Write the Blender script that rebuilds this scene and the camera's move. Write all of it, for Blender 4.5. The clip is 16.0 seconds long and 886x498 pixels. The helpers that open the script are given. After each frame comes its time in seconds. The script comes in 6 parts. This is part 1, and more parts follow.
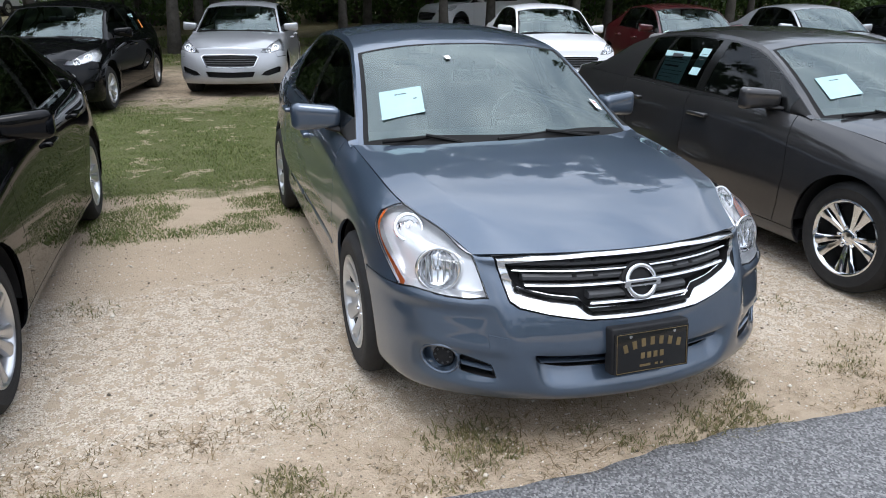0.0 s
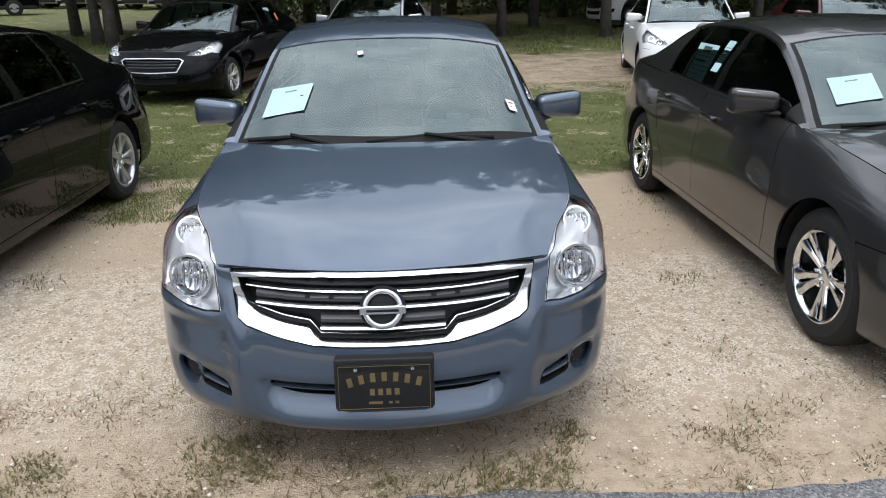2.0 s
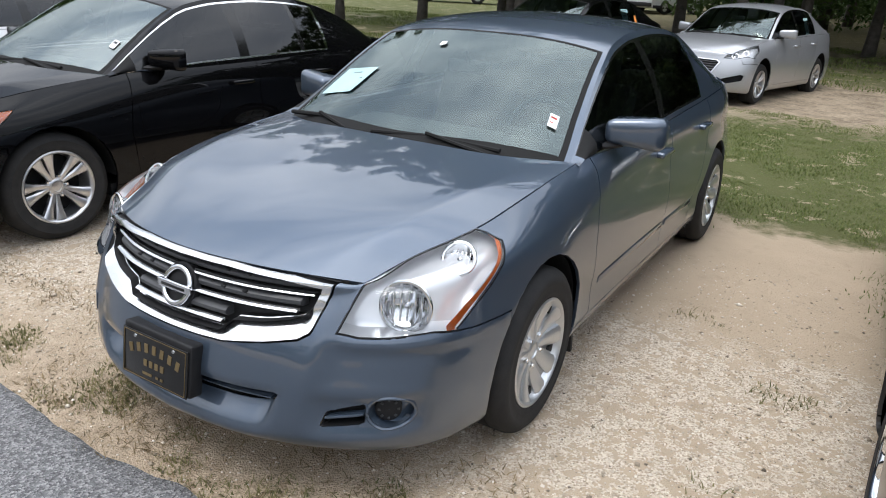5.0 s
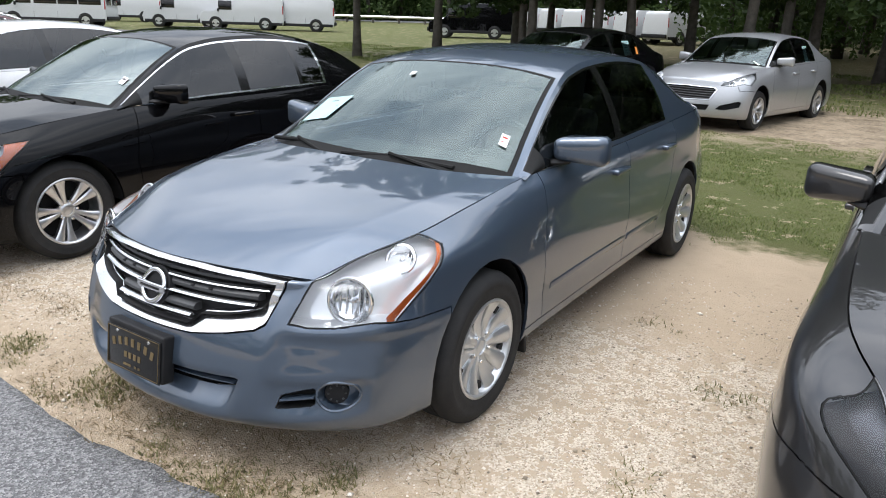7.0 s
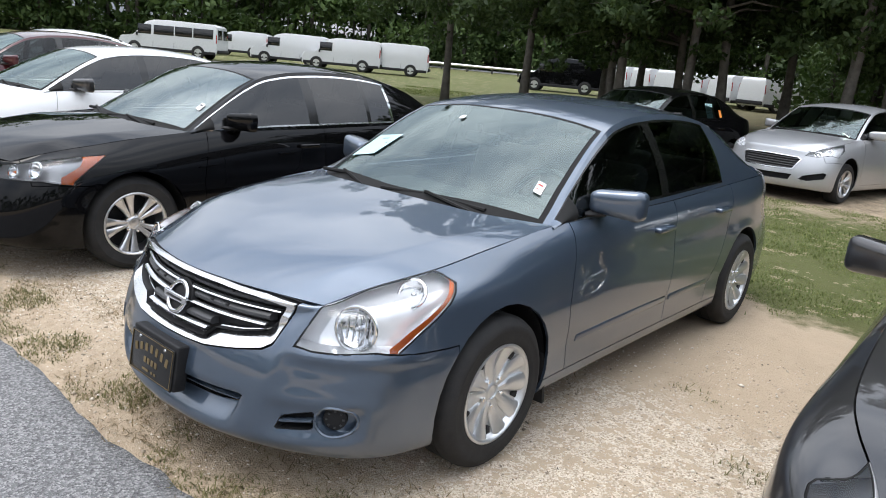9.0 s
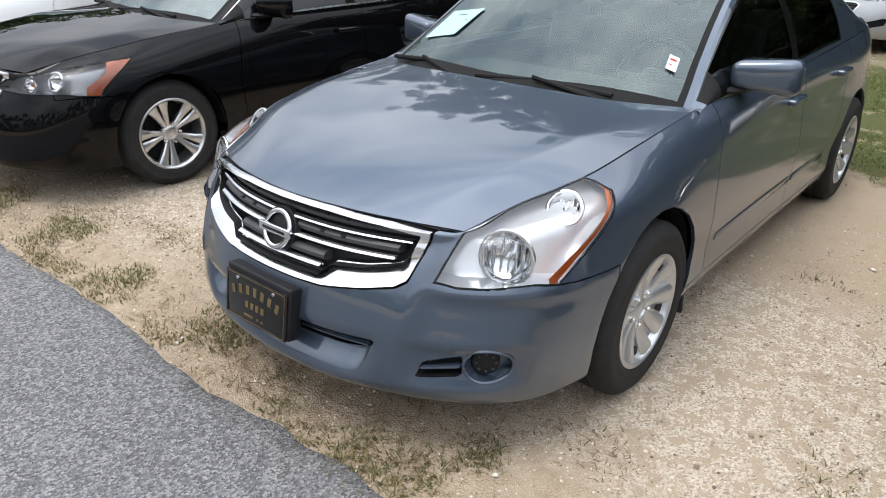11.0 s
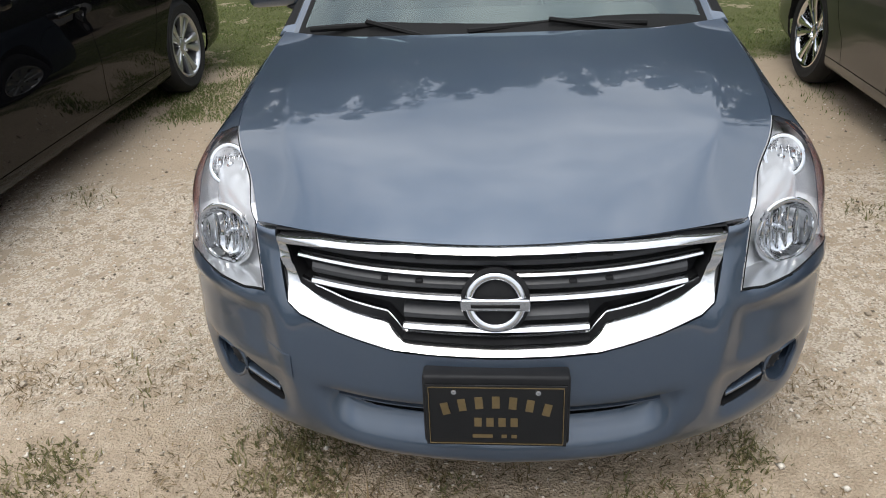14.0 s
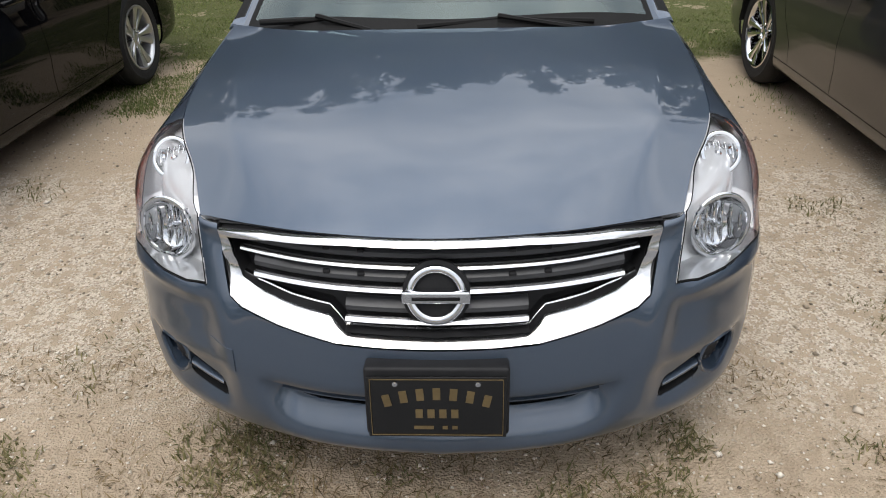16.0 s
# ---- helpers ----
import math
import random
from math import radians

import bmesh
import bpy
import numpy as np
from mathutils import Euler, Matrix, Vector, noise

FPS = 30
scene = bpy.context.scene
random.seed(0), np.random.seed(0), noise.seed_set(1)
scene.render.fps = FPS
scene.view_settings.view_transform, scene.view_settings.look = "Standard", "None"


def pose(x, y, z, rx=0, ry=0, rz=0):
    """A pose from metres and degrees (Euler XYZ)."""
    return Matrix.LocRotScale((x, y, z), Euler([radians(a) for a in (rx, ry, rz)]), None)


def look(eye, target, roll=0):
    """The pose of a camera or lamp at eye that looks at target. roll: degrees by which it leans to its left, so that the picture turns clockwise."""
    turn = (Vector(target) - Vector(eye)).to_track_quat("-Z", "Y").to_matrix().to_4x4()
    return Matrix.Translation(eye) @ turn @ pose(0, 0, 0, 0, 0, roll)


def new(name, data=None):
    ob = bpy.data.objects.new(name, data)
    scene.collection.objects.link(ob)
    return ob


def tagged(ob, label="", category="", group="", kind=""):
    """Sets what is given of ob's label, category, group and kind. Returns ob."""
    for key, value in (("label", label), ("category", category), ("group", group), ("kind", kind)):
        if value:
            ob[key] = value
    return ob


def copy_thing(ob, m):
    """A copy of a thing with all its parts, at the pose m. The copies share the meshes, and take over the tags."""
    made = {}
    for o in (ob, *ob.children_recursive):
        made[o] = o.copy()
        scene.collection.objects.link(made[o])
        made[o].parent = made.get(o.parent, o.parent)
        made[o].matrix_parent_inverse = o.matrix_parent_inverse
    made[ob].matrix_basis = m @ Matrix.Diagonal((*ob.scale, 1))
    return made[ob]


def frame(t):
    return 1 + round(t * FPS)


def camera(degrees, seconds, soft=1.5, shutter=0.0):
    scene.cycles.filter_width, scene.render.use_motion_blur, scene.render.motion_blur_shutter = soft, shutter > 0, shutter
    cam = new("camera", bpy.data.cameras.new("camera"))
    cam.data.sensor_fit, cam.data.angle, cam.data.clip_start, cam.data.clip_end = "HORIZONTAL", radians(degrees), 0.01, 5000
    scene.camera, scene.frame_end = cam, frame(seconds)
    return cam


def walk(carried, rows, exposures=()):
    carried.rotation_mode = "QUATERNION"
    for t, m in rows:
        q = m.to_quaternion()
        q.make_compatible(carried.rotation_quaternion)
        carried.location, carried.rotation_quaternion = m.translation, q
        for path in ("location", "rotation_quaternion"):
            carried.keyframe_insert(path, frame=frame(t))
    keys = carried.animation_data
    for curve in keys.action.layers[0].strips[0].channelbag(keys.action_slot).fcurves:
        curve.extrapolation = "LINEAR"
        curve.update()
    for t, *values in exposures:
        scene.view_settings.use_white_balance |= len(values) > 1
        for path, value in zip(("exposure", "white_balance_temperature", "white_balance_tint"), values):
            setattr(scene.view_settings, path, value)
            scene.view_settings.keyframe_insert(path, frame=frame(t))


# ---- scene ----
cam = camera(63.8, 16.0, 1.0)
PATH = [
    (0, (-1.482, -2.954, 1.642), (-0.869, -1.172, 0.973), 0.6),
    (0.5, (-1.121, -2.949, 1.666), (-0.566, -1.144, 1.01), -1.2),
    (1, (-0.718, -3.045, 1.672), (-0.373, -1.183, 1.028), 0.3),
    (1.5, (-0.328, -3.062, 1.636), (-0.192, -1.184, 0.963), -1.0),
    (2, (0.111, -3.021, 1.656), (0.19, -1.147, 0.96), -0.8),
    (2.5, (0.526, -3.002, 1.65), (0.359, -1.134, 0.955), -0.1),
    (3, (0.853, -2.849, 1.627), (0.441, -1.016, 0.941), 2.7),
    (3.5, (1.161, -2.688, 1.642), (0.571, -0.897, 0.973), 0.7),
    (3.7, (1.28, -2.637, 1.637), (0.616, -0.878, 0.954), 2.0),
    (5.8, (2.014, -2.111, 1.604), (0.946, -0.561, 0.928), 2.5),
    (6, (2.069, -2.12, 1.602), (0.984, -0.581, 0.929), 2.8),
    (6.5, (2.11, -2.224, 1.595), (1.027, -0.675, 0.94), 1.4),
    (7, (2.193, -2.329, 1.615), (1.149, -0.739, 0.997), 1.8),
    (7.5, (2.316, -2.288, 1.628), (1.212, -0.727, 1.042), 5.0),
    (8, (2.398, -2.231, 1.625), (1.203, -0.712, 1.111), 6.5),
    (8.2, (2.405, -2.219, 1.609), (1.194, -0.704, 1.12), 6.4),
    (10.3, (2.12, -2.21, 1.599), (0.878, -0.789, 0.937), 3.0),
    (10.5, (2.009, -2.221, 1.583), (0.79, -0.797, 0.886), 2.0),
    (11, (1.739, -2.162, 1.551), (0.577, -0.76, 0.724), 1.3),
    (11.5, (1.415, -2.114, 1.564), (0.324, -0.702, 0.661), -2.5),
    (12, (1.026, -2.176, 1.578), (0.116, -0.638, 0.68), -4.6),
    (12.5, (0.707, -2.112, 1.544), (-0.002, -0.492, 0.608), -6.0),
    (13, (0.341, -2.117, 1.551), (-0.171, -0.445, 0.582), -4.7),
    (13.5, (0.079, -2.163, 1.554), (-0.208, -0.444, 0.573), -5.1),
    (14, (0.021, -2.184, 1.544), (-0.152, -0.459, 0.547), -3.1),
    (14.5, (0.019, -2.195, 1.547), (-0.15, -0.465, 0.558), -2.7),
    (15, (0.015, -2.203, 1.549), (-0.15, -0.467, 0.57), -2.3),
    (15.5, (0.035, -2.195, 1.545), (-0.081, -0.465, 0.548), -1.6),
    (16, (0.077, -2.197, 1.542), (-0.001, -0.471, 0.534), -1.5),
]
walk(cam, [(t, look(eye, target, roll)) for t, eye, target, roll in PATH], [(0, 0.63, 6020, 10), (1.5, 0.58, 6220, 10), (3.5, 0.6, 6220, 10), (6, 0.79, 6320, 10), (8, 0.93, 6270, 10), (10.5, 0.77, 6370, 10), (12, 0.58, 6470, 10), (14, 0.40, 6470, 9), (16, 0.34, 6620, 10)])

# ---- light ----
world = bpy.data.worlds.new("sky")
scene.world = world
world.use_nodes = True
wn = world.node_tree
sky = wn.nodes.new("ShaderNodeTexSky")
sky.sky_type, sky.sun_disc = "NISHITA", False
sky.sun_elevation, sky.sun_rotation = radians(69), radians(200)
sky.air_density, sky.dust_density = 1.0, 4.0
# an even cover of cloud, brighter and darker in soft banks
tc = wn.nodes.new("ShaderNodeTexCoord")
mp = wn.nodes.new("ShaderNodeMapping")
mp.inputs["Scale"].default_value = (1.0, 1.0, 2.2)
wn.links.new(tc.outputs["Generated"], mp.inputs["Vector"])
cl = wn.nodes.new("ShaderNodeTexNoise")
cl.inputs["Scale"].default_value, cl.inputs["Detail"].default_value, cl.inputs["Roughness"].default_value = 2.6, 7.0, 0.55
wn.links.new(mp.outputs[0], cl.inputs["Vector"])
cr = wn.nodes.new("ShaderNodeValToRGB")
cr.color_ramp.elements[0].position, cr.color_ramp.elements[0].color = 0.32, (4.0, 4.5, 5.3, 1)
cr.color_ramp.elements[1].position, cr.color_ramp.elements[1].color = 0.68, (10.5, 10.6, 10.8, 1)
wn.links.new(cl.outputs["Fac"], cr.inputs["Fac"])
mx = wn.nodes.new("ShaderNodeMix")
mx.data_type = "RGBA"
mx.inputs[0].default_value = 0.85
wn.links.new(sky.outputs[0], mx.inputs[6])
wn.links.new(cr.outputs[0], mx.inputs[7])
# an overcast sky is brightest overhead
sz = wn.nodes.new("ShaderNodeSeparateXYZ")
wn.links.new(tc.outputs["Generated"], sz.inputs[0])
gr = wn.nodes.new("ShaderNodeMapRange")
gr.inputs["From Min"].default_value, gr.inputs["From Max"].default_value = 0.0, 1.0
gr.inputs["To Min"].default_value, gr.inputs["To Max"].default_value = 0.30, 1.75
wn.links.new(sz.outputs["Z"], gr.inputs["Value"])
vm = wn.nodes.new("ShaderNodeVectorMath")
vm.operation = "SCALE"
wn.links.new(mx.outputs[2], vm.inputs[0])
wn.links.new(gr.outputs[0], vm.inputs["Scale"])
bg = wn.nodes["Background"]
wn.links.new(vm.outputs[0], bg.inputs["Color"])
bg.inputs["Strength"].default_value = 0.12
sun = new("sun", bpy.data.lights.new("sun", "SUN"))
sun.data.energy, sun.data.angle, sun.data.color = 0.9, radians(30), (1.0, 0.96, 0.90)
sun.matrix_basis = look((0, 0, 30), (3.0, 7.0, 10.0))

from mathutils.bvhtree import BVHTree

# ---- materials ----
def mat(name):
    m = bpy.data.materials.new(name)
    m.use_nodes = True
    m.node_tree.nodes.clear()
    return m, m.node_tree


def node(nt, kind, at=None, **values):
    n = nt.nodes.new(kind)
    for k, v in values.items():
        if k in n.inputs:
            n.inputs[k].default_value = v
    return n


def out(nt, shader):
    o = nt.nodes.new("ShaderNodeOutputMaterial")
    nt.links.new(shader, o.inputs["Surface"])


def noise_at(nt, scale, detail=4.0, rough=0.55, coord="Object", distortion=0.0):
    tc = nt.nodes.new("ShaderNodeTexCoord")
    n = nt.nodes.new("ShaderNodeTexNoise")
    n.inputs["Scale"].default_value, n.inputs["Detail"].default_value = scale, detail
    n.inputs["Roughness"].default_value, n.inputs["Distortion"].default_value = rough, distortion
    nt.links.new(tc.outputs[coord], n.inputs["Vector"])
    return n.outputs["Fac"]


def ramp(nt, fac, stops):
    r = nt.nodes.new("ShaderNodeValToRGB")
    while len(r.color_ramp.elements) < len(stops):
        r.color_ramp.elements.new(0.5)
    for e, (p, c) in zip(r.color_ramp.elements, stops):
        e.position, e.color = p, (*c, 1) if len(c) == 3 else c
    nt.links.new(fac, r.inputs["Fac"])
    return r.outputs["Color"]


def mixc(nt, fac, a, b, kind="MIX"):
    m = nt.nodes.new("ShaderNodeMix")
    m.data_type, m.blend_type = "RGBA", kind
    for sock, v in ((m.inputs[0], fac), (m.inputs[6], a), (m.inputs[7], b)):
        if isinstance(v, (int, float)):
            sock.default_value = v
        elif isinstance(v, tuple):
            sock.default_value = (*v, 1)
        else:
            nt.links.new(v, sock)
    return m.outputs[2]


def math2(nt, op, a, b=0.0, clamp=False):
    m = nt.nodes.new("ShaderNodeMath")
    m.operation, m.use_clamp = op, clamp
    for sock, v in ((m.inputs[0], a), (m.inputs[1], b)):
        if isinstance(v, (int, float)):
            sock.default_value = v
        else:
            nt.links.new(v, sock)
    return m.outputs[0]


def bump(nt, height, strength, distance):
    b = nt.nodes.new("ShaderNodeBump")
    b.inputs["Strength"].default_value, b.inputs["Distance"].default_value = strength, distance
    nt.links.new(height, b.inputs["Height"])
    return b.outputs["Normal"]


def surface(name, low, high, rough=0.6, metal=0.0, scale=8.0, fine=120.0, relief=0.0, coat=0.0, spec=0.5, rough_var=0.1):
    """A plain surface that varies between two colours at two scales."""
    m, nt = mat(name)
    p = nt.nodes.new("ShaderNodeBsdfPrincipled")
    big, small = noise_at(nt, scale), noise_at(nt, fine, 3.0)
    f = math2(nt, "ADD", math2(nt, "MULTIPLY", big, 0.65), math2(nt, "MULTIPLY", small, 0.35))
    nt.links.new(ramp(nt, f, [(0.3, low), (0.7, high)]), p.inputs["Base Color"])
    r = math2(nt, "ADD", math2(nt, "MULTIPLY", big, rough_var), rough - rough_var / 2)
    nt.links.new(r, p.inputs["Roughness"])
    p.inputs["Metallic"].default_value = metal
    p.inputs["Coat Weight"].default_value, p.inputs["Coat Roughness"].default_value = coat, 0.04
    p.inputs["Specular IOR Level"].default_value = spec
    if relief:
        nt.links.new(bump(nt, small, 0.6, relief), p.inputs["Normal"])
    out(nt, p.outputs[0])
    return m


def paint(name, colour, metal=0.4, rough=0.35, dust=0.1, coat=1.5, weight=1.0, under=0.15):
    """Car paint: flakes under a clear coat, with a film of dust that is heavier low down the panels' texture."""
    m, nt = mat(name)
    p = nt.nodes.new("ShaderNodeBsdfPrincipled")
    flake = noise_at(nt, 900.0, 1.0)
    film = noise_at(nt, 3.0, 6.0, 0.65)
    lo, hi = tuple(c * 0.88 for c in colour), tuple(min(1, c * 1.12) for c in colour)
    base = ramp(nt, flake, [(0.35, lo), (0.65, hi)])
    d = math2(nt, "MULTIPLY", math2(nt, "SUBTRACT", film, 0.42, True), dust * 3.0, True)
    nt.links.new(mixc(nt, d, base, (0.42, 0.38, 0.33)), p.inputs["Base Color"])
    p.inputs["Metallic"].default_value, p.inputs["Roughness"].default_value = metal, rough
    p.inputs["Coat Weight"].default_value = weight
    nt.links.new(math2(nt, "ADD", math2(nt, "MULTIPLY", film, 0.008), 0.0), p.inputs["Coat Roughness"])
    p.inputs["Coat IOR"].default_value = coat
    p.inputs["Specular IOR Level"].default_value = under
    out(nt, p.outputs[0])
    return m


def glass(name, tint, ior=1.5, rough=0.0, sheen=(1.0, 1.0, 1.0)):
    """A pane: lets light through by its tint, and mirrors by the angle."""
    m, nt = mat(name)
    t = node(nt, "ShaderNodeBsdfTransparent", Color=(*tint, 1))
    g = node(nt, "ShaderNodeBsdfGlossy", Roughness=rough, Color=(*sheen, 1))
    f = node(nt, "ShaderNodeFresnel", IOR=ior)
    mx = nt.nodes.new("ShaderNodeMixShader")
    nt.links.new(f.outputs[0], mx.inputs[0])
    nt.links.new(t.outputs[0], mx.inputs[1])
    nt.links.new(g.outputs[0], mx.inputs[2])
    out(nt, mx.outputs[0])
    return m


BLUE = paint("blue grey paint", (0.070, 0.097, 0.139), 0.60, 0.36, 0.03, 1.74)
BLACK = paint("black paint", (0.003, 0.003, 0.0035), 0.0, 0.5, 0.0, 1.36, 0.9, 0.0)
GREY = paint("dark grey paint", (0.036, 0.035, 0.036), 0.5, 0.30, 0.02, 1.55)
SILVER = paint("silver paint", (0.44, 0.45, 0.47), 0.6, 0.35, 0.03)
WHITE = paint("white paint", (0.78, 0.79, 0.80), 0.0, 0.3, 0.03)
VANWHITE = paint("chalky white paint", (0.52, 0.53, 0.54), 0.0, 0.45, 0.05, 1.35)
RED = paint("dark red paint", (0.050, 0.005, 0.007), 0.2, 0.35, 0.03)
CHROME = surface("chrome", (0.72, 0.73, 0.75), (0.80, 0.81, 0.82), 0.07, 1.0, rough_var=0.04)
SATIN = surface("bright trim", (0.80, 0.81, 0.82), (0.88, 0.88, 0.89), 0.2, 1.0, rough_var=0.08)
ALLOY = surface("alloy", (0.56, 0.56, 0.57), (0.66, 0.66, 0.67), 0.30, 0.92, rough_var=0.1)
CAPMAT = surface("silver plastic", (0.55, 0.56, 0.57), (0.64, 0.65, 0.66), 0.30, 0.75, rough_var=0.1)
TYRE = surface("tyre rubber", (0.012, 0.012, 0.013), (0.03, 0.029, 0.028), 0.75, 0.0, 14.0, 200.0, 0.001, spec=0.3)
PLASTIC = surface("black plastic", (0.008, 0.008, 0.009), (0.02, 0.02, 0.021), 0.55, 0.0, 20.0, 400.0, 0.0003, spec=0.25)
GLOSSBLACK = surface("gloss black", (0.006, 0.006, 0.006), (0.01, 0.01, 0.01), 0.15, 0.0)
SLATMAT = surface("dark grey plastic", (0.035, 0.036, 0.038), (0.055, 0.056, 0.06), 0.45)
SEAL = surface("lamp seal rubber", (0.006, 0.006, 0.006), (0.012, 0.012, 0.012), 0.7, spec=0.2)
TRIMGREY = surface("interior grey", (0.10, 0.10, 0.10), (0.17, 0.165, 0.16), 0.85, 0.0, 10.0, 300.0, 0.0005)
TRIMDARK = surface("interior dark", (0.035, 0.036, 0.036), (0.06, 0.06, 0.06), 0.75, 0.0, 10.0, 300.0, 0.0005)
PAPER = surface("pale blue paper", (0.36, 0.54, 0.55), (0.42, 0.60, 0.61), 0.8, rough_var=0.02)
WHITEPAPER = surface("white sticker", (0.75, 0.75, 0.74), (0.85, 0.85, 0.84), 0.7, rough_var=0.02)
INK = surface("ink", (0.03, 0.035, 0.04), (0.06, 0.065, 0.07), 0.7, rough_var=0.02)
REDINK = surface("red ink", (0.35, 0.04, 0.03), (0.45, 0.06, 0.05), 0.7, rough_var=0.02)
ORANGE = surface("orange card", (0.75, 0.25, 0.04), (0.85, 0.30, 0.06), 0.7, rough_var=0.02)
GOLD = surface("gold lettering", (0.14, 0.10, 0.045), (0.21, 0.15, 0.07), 0.45, 0.4)
AMBER = surface("amber lens", (0.55, 0.11, 0.015), (0.66, 0.15, 0.022), 0.15, 0.0, coat=1.0)
REDLENS = surface("red lens", (0.25, 0.008, 0.008), (0.35, 0.015, 0.012), 0.12, 0.0, coat=1.0)
REFLECTOR = surface("lamp reflector", (0.80, 0.81, 0.82), (0.88, 0.88, 0.89), 0.06, 1.0, rough_var=0.05)
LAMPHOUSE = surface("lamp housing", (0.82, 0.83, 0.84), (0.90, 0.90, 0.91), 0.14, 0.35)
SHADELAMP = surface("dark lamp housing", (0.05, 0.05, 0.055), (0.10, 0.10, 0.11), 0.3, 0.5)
# the black sedan's lamp interior, and shade coloured onto walls beside lamp seams
DARKLAMP = surface("dull lamp housing and seam shade", (0.35, 0.35, 0.36), (0.48, 0.48, 0.49), 0.3, 0.6)
CLEAR = glass("clear lens", (0.93, 0.94, 0.95), 1.45)
PANE = glass("windscreen glass", (0.70, 0.82, 0.80), 2.1, sheen=(0.84, 0.97, 0.95))
# PANE with its mirroring raised, so the black sedan's screen looks sky-lit
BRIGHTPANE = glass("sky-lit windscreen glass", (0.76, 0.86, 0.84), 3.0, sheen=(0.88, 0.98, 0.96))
TINT = glass("tinted glass", (0.20, 0.23, 0.23), 1.42)
DARKTINT = glass("dark tinted glass", (0.06, 0.065, 0.07), 1.6)

# ---- small mesh tools ----
def finish(name, bm, material, parent=None, label="", smooth=True, sharp=None):
    """Links a bmesh as one mesh object."""
    me = bpy.data.meshes.new(name)
    if smooth:
        for f in bm.faces:
            f.smooth = True
    if sharp:
        bm.normal_update()
        for e in bm.edges:
            if len(e.link_faces) == 2 and e.calc_face_angle(0) > radians(sharp):
                e.smooth = False
    lay = bm.verts.layers.float_vector.get("n")
    normals = [tuple(v[lay]) for v in bm.verts] if lay else None
    if lay:
        bm.verts.layers.float_vector.remove(lay)
    bm.to_mesh(me)
    bm.free()
    if normals:
        me.normals_split_custom_set_from_vertices(normals)
    if material:
        me.materials.append(material)
    ob = new(name, me)
    if parent:
        ob.parent = parent
    if label:
        tagged(ob, label)
    return ob


def part(name, bm, material, parent, label="", smooth=True, sharp=40):
    return finish(name, bm, material, parent, label, smooth, sharp)


def thing(name, at, label, category, group="", kind=""):
    ob = new(name)
    ob.matrix_basis = at
    return tagged(ob, label, category, group, kind)


def box(bm, cx, cy, cz, sx, sy, sz, bevel=0.0, turn=None, seg=2):
    r = bmesh.ops.create_cube(bm, size=1.0)
    vs = r["verts"]
    bmesh.ops.scale(bm, vec=(sx, sy, sz), verts=vs)
    if bevel:
        es = list({e for v in vs for e in v.link_edges})
        b = bmesh.ops.bevel(bm, geom=es, offset=bevel, segments=seg, affect="EDGES", profile=0.5)
        vs = list({v for v in b["verts"]} | {v for v in vs if v.is_valid})
        vs = [v for v in vs if v.is_valid]
    if turn:
        bmesh.ops.transform(bm, matrix=turn, verts=vs)
    bmesh.ops.translate(bm, vec=(cx, cy, cz), verts=vs)
    return vs


def lathe(bm, profile, steps, matrix=None, closed=False):
    """Turns (radius, along) pairs round the x axis."""
    rings = []
    for k in range(steps):
        a = 2 * math.pi * k / steps
        rings.append([bm.verts.new((h, r * math.cos(a), r * math.sin(a))) for r, h in profile])
    n = len(profile)
    made = [v for r in rings for v in r]
    for k in range(steps):
        a, b = rings[k], rings[(k + 1) % steps]
        for i in range(n if closed else n - 1):
            j = (i + 1) % n
            bm.faces.new((a[i], b[i], b[j], a[j]))
    if matrix:
        bmesh.ops.transform(bm, matrix=matrix, verts=made)
    return made


def tube(bm, points, radius, sides=8, taper=None, flat=1.0):
    """A tube along points; taper: radius factor at each point."""
    pts = [Vector(p) for p in points]
    rings = []
    for i, p in enumerate(pts):
        d = (pts[min(i + 1, len(pts) - 1)] - pts[max(i - 1, 0)]).normalized()
        u = d.cross(Vector((0, 0, 1)))
        u = (Vector((1, 0, 0)) if u.length < 1e-3 else u).normalized()
        w = u.cross(d).normalized()
        r = radius * (taper[i] if taper else 1)
        rings.append([bm.verts.new(p + (u * math.cos(a) + w * math.sin(a) * flat) * r) for a in (2 * math.pi * k / sides for k in range(sides))])
    for a, b in zip(rings, rings[1:]):
        for k in range(sides):
            bm.faces.new((a[k], a[(k + 1) % sides], b[(k + 1) % sides], b[k]))
    bm.faces.new(rings[0][::-1])
    bm.faces.new(rings[-1])
    return [v for r in rings for v in r]


def spline(points, at):
    """Catmull-Rom values of the rows of points (n, d) at the positions at (0 to n - 1)."""
    p = np.asarray(points, float)
    p = p[:, None] if p.ndim == 1 else p
    n = len(p)
    ext = np.vstack([2 * p[0] - p[1], p, 2 * p[-1] - p[-2]])
    at = np.clip(np.asarray(at, float), 0, n - 1 - 1e-9)
    i = at.astype(int)
    t = (at - i)[:, None]
    a, b, c, d = ext[i], ext[i + 1], ext[i + 2], ext[i + 3]
    return 0.5 * (2 * b + (c - a) * t + (2 * a - 5 * b + 4 * c - d) * t ** 2 + (3 * b - a - 3 * c + d) * t ** 3)


def curve_at(xs, ys, x):
    """Smooth y(x) through the pairs."""
    x = np.atleast_1d(np.asarray(x, float))
    pos = np.interp(x, xs, np.arange(len(xs)))
    return spline(np.asarray(ys, float), pos)[:, 0]


